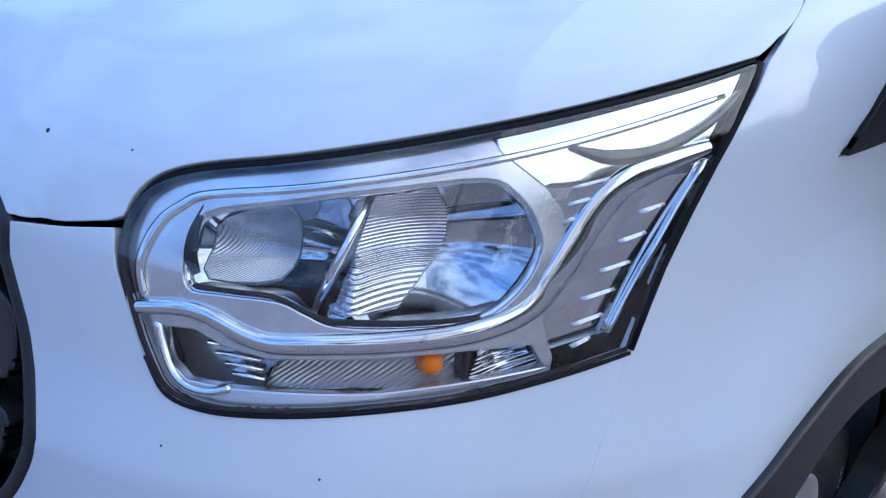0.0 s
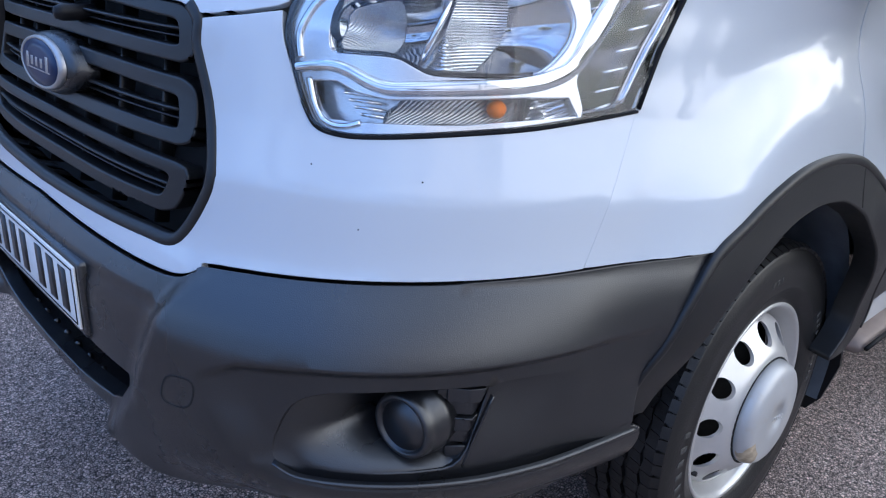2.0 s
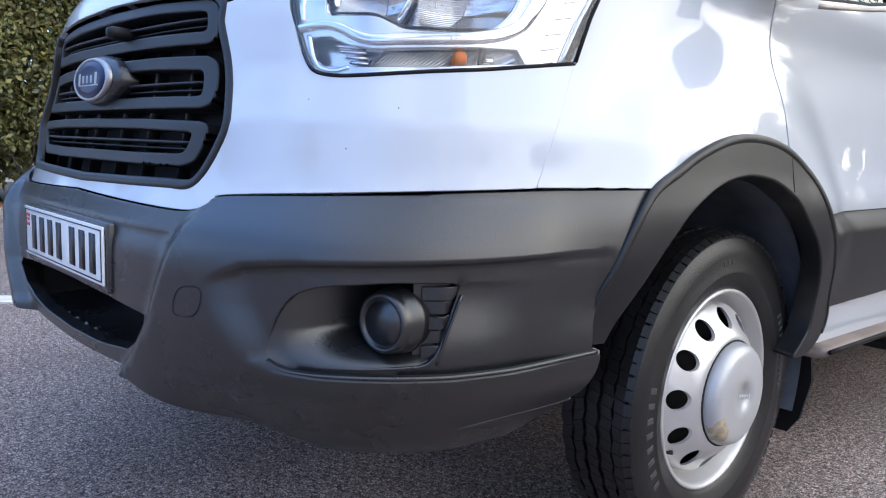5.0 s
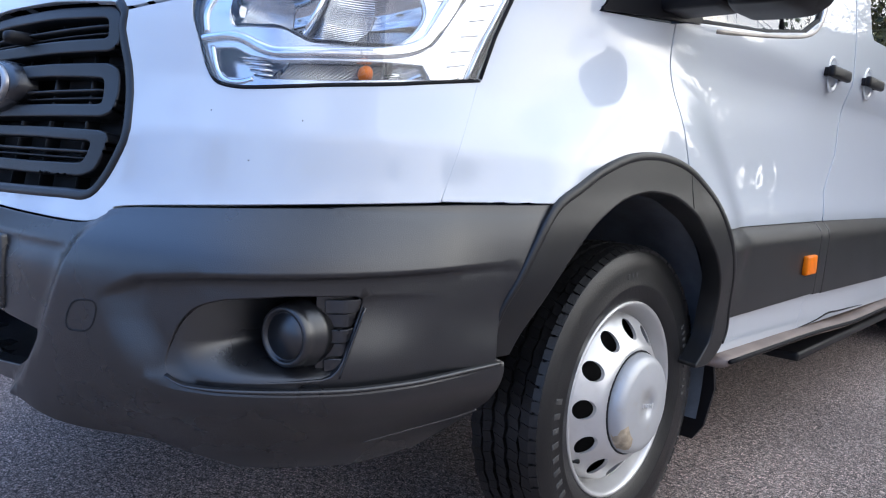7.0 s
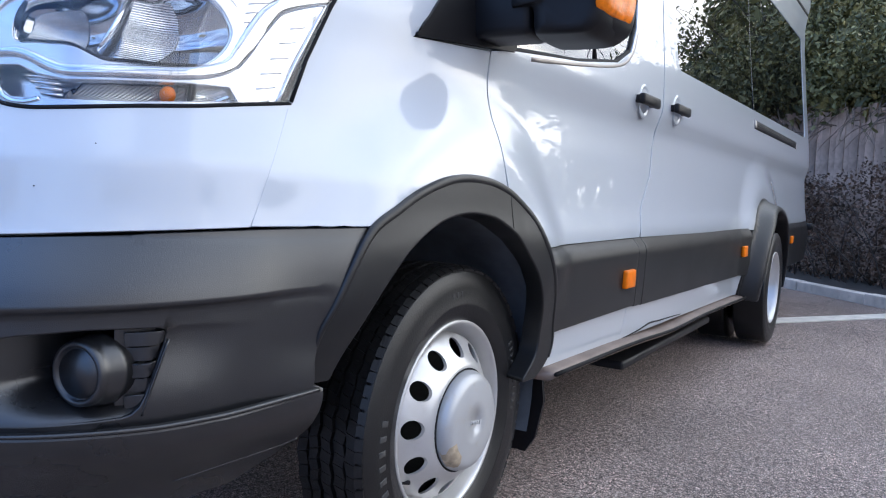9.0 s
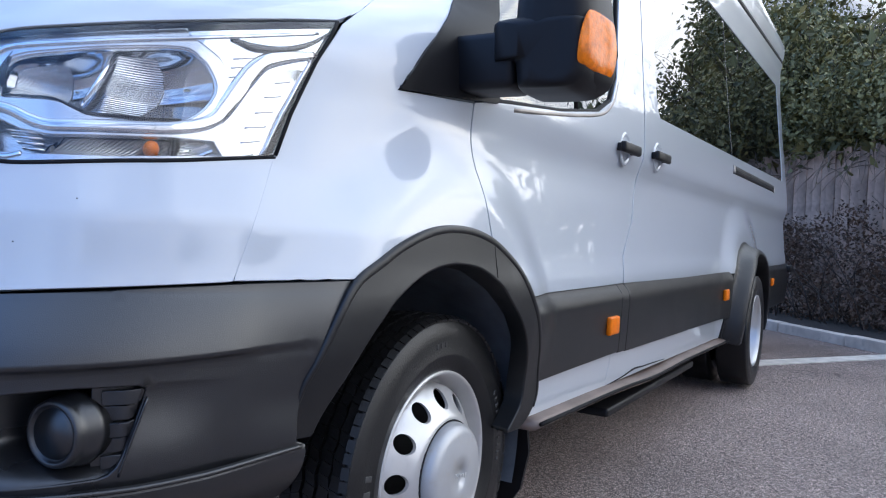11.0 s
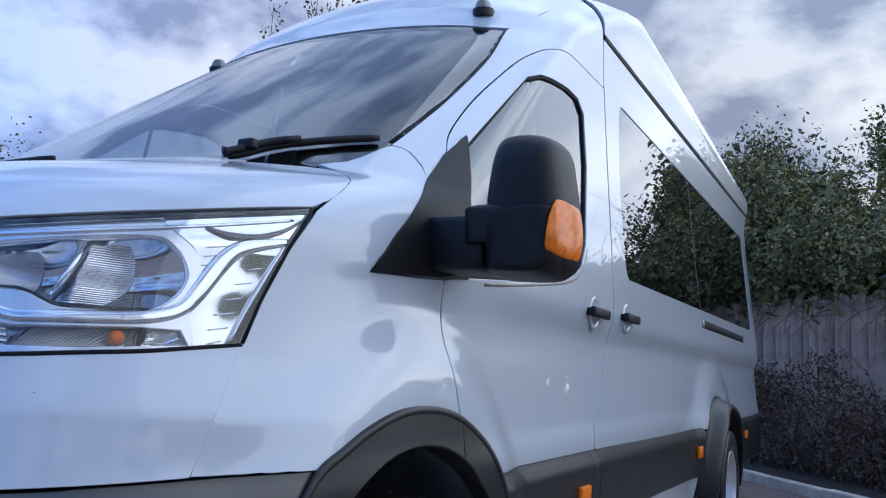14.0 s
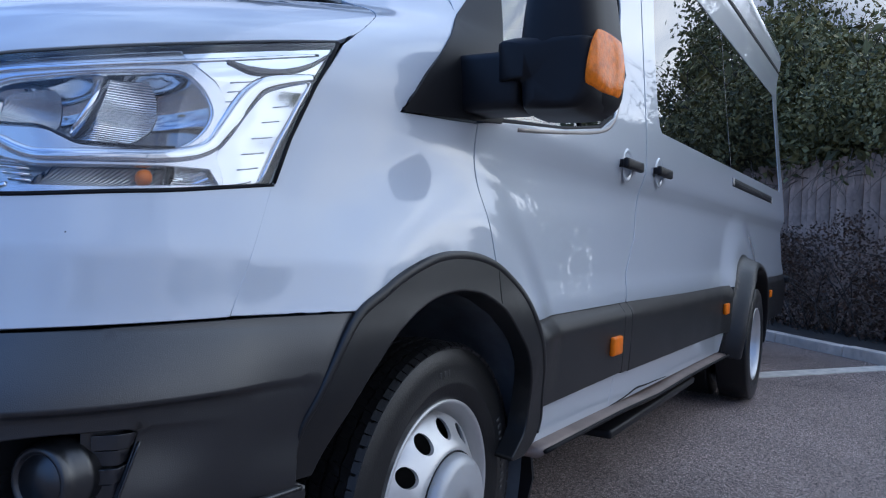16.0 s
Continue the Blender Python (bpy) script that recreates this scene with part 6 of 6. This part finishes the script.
# dry brambles that hang over the top of the boards
DRY = material("dry_bramble", (.25, .19, .14), .85, var=.3, scale=12)
bm = bmesh.new()
for k in range(90):
    q = [spot(g.uniform(-2.5, 2.0), g.uniform(.95, 1.15), g.uniform(1.80, 2.15))]
    way = (ACROSS * -g.uniform(.15, .9) + ALONG * g.normal(0, .9) + Vector((0, 0, g.uniform(-.3, .3)))).normalized()
    for j in range(6):
        way = (way + ALONG * g.normal(0, .18) + Vector((0, 0, -.22))).normalized()
        q.append(q[-1] + way * g.uniform(.06, .13))
    tube(bm, q, [.006, .0055, .005, .005, .004, .003, .002], 4)
part("hedge_brambles", bm, DRY, hedge, "dry brambles hanging over the fence")


def tree(place, height, crown, seed, label, mat=IVY, leaf=.085, n=900, per=14, shoots=0, group=""):
    """A trunk that parts into limbs, each with clumps of leaves."""
    g = np.random.default_rng(seed)
    t = thing("tree", label, "tree", place, group)
    bm = bmesh.new()
    tips = []
    def limb(p, way, r, length, depth):
        q, rs = [p], [r]
        for j in range(4):
            way = (way + Vector(g.normal(0, .16, 3)) + Vector((0, 0, .05))).normalized()
            q.append(q[-1] + way * length / 4)
            rs.append(r * (1 - .16 * (j + 1)))
        tube(bm, q, rs, 7 if depth < 2 else 5)
        if depth < 3:
            for j in range(3 + (depth == 0) * 2):
                a = g.uniform(0, 6.28)
                w = (way * .8 + Vector((math.cos(a), math.sin(a), .35)) * g.uniform(.5, 1.0)).normalized()
                limb(q[2 + (j % 3)], w, rs[-1] * .7, length * g.uniform(.55, .8), depth + 1)
        else:
            tips.append(q[-1])
            tips.append(q[2])
    limb(Vector((0, 0, -.05)), Vector((0, 0, 1)), height * .022, height * .42, 0)
    part("trunk", bm, BARK, t, "brown trunk and limbs")
    tp = np.array(tips)
    tp[:, 2] *= height / tp[:, 2].max()
    tp[:, :2] *= crown / np.abs(tp[:, :2]).max()
    pick = tp[g.integers(0, len(tp), n)]
    leaf_cloud("crown", pick, (crown * .10, crown * .10, height * .045), leaf, mat, t, "crown of many small leaves", seed, .3, per)
    if shoots:
        bm = bmesh.new()
        cs = []
        for k in range(shoots):
            x, y = g.uniform(-crown, crown), g.uniform(-.6, .6)
            h = height + g.uniform(.05, .75)
            tube(bm, [(x, y, height * .6), (x + g.normal(0, .05), y, height * .85), (x + g.normal(0, .08), y, h)], [.02, .012, .004], 5)
            for z in np.arange(height * .72, h, .09):
                cs.append((x, y, z))
        part("shoots", bm, BARK, t, "upright shoots")
        leaf_cloud("shoot_leaves", np.array(cs), (.06, .06, .04), .09, mat, t, "leaves along the shoots", seed + 1, -.2, 4)
    return t


tree((2.45, 16.0, 0), 7.0, 1.65, 21, "green leafy tree standing behind the fence", OLIVE, .11, 700, 14)
tree(spot(-3.6, 4.2), 5.6, 1.6, 22, "tall leafy tree behind the hedge", IVY, .085, 800, 14)
tree((-6.5, 8.6, 0), 6.7, 1.35, 23, "tall shrub with upright leafy shoots behind the van", IVY, .08, 300, 12, 26)
tree((-8.8, 4.4, 0), 4.1, .9, 24, "slender young tree with sparse leaves", IVY, .055, 90, 6)

# the far hedge beyond the bay
far_hedge = thing("hedge", "tall yellowing green hedge beyond the parking bay", "hedge", kind="stuff")
def far(g):
    s = g.uniform(-7, 11) if g.random() < .25 else g.uniform(-7, .4)
    z = .25 + 3.1 * g.random() ** .8 * float(np.interp(s, [-.9, .4], [1, .3]))
    d = 4.75 + abs(g.normal(0, .35)) + (.35 if z < .7 else 0) + .2 * noise.noise(Vector((s * .9, 0, z * .9)))
    return s, d, z
c = np.array([a + BAY * q[0] + out * q[1] + Vector((0, 0, q[2])) for q in clump_centres(g, 4200, far, 1.3, .45)])
leaf_cloud("hedge_leaves", c, .10, .07, OLIVE, far_hedge, "yellowing green leaves", 6, .3, 14)
back = np.array([a + BAY * q[0] + out * (q[1] + .55) + Vector((0, 0, q[2])) for q in clump_centres(g, 2500, far, 1.3, .6)])
leaf_cloud("inner_leaves", back, .18, .16, IVY, far_hedge, "dark inner leaves", 7, .3, 14)
bm = bmesh.new()
for k in range(120):
    p = a + BAY * g.uniform(-7, 11) + out * g.uniform(4.85, 5.4) + Vector((0, 0, .03))
    q = [p]
    way = Vector((g.normal(0, .2), g.normal(0, .2), 1)).normalized()
    for j in range(5):
        way = (way + Vector((g.normal(0, .2), g.normal(0, .2), .05))).normalized()
        q.append(q[-1] + way * g.uniform(.2, .4))
    tube(bm, q, [.014, .012, .01, .008, .006, .004], 5)
part("hedge_stems", bm, BARK, far_hedge, "brown stems")
c = np.array([a + BAY * g.uniform(-6, 8) + out * (4.22 + .5 * abs(g.normal())) + Vector((0, 0, .082)) for k in range(1300)])
litter = leaf_cloud("leaf_litter", c, (.12, .12, .008), .07, LITTER, None, "", 8, 0, 2)
tagged(litter, "orange and brown fallen leaves along the kerb", "leaves", kind="stuff")

# an unseen low hedge, added far off to fill bright gaps in the reflections
unseen_hedge = thing("hedge", "unseen low dark green hedge added to fill the reflected horizon", "hedge", kind="stuff")
q = g.random((2800, 3))
bends = np.interp(q[:, 0], [0, .45, 1], [5.5, 14.0, 17.0]), np.interp(q[:, 0], [0, .45, 1], [14.5, 9.5, -4.0])
c = np.stack([bends[0] + q[:, 1] * 1.2, bends[1] + q[:, 1] * 1.2, .15 + q[:, 2] ** .8 * (1.6 + .5 * np.sin(q[:, 0] * 40))], -1)
leaf_cloud("hedge_leaves", c, .22, .19, IVY, unseen_hedge, "dark green leaves", 9, .3, 12)

# trees out of view: some known from reflections, the rest added to close the place
for k, (x, y, h, w) in enumerate(((22, -6, 4.0, 3.0), (25, 3, 3.6, 3.2), (20, 10, 3.4, 3.0), (15, 16, 3.6, 2.8), (9, 18, 3.8, 2.6), (17, -17, 5.4, 3.2), (3, -26, 6.0, 3.4), (-11, -22, 5.5, 3.2), (-20, -8, 6.0, 3.2))):
    tree((x, y, 0), h, w, 40 + k, "leafy tree out of view at the edge of the parking area", IVY, .16, 700, 9, 0, "trees round the parking area")
lamp = thing("street_lamp", "grey steel street lamp at the edge of the parking area", "lamp", (6.6, -3.4, 0))
bm = bmesh.new()
tube(bm, [(0, 0, 0), (0, 0, 1.2), (0, 0, 1.25), (0, 0, 5.2), (0, 0, 5.6), (-.25, .05, 5.75)], [.075, .075, .05, .04, .035, .03], 12)
part("pole", bm, ALLOY, lamp)
bm = bmesh.new()
box(bm, (-.75, -.06, 5.70), (-.2, .16, 5.80), .03)
part("lantern", bm, LINER, lamp)
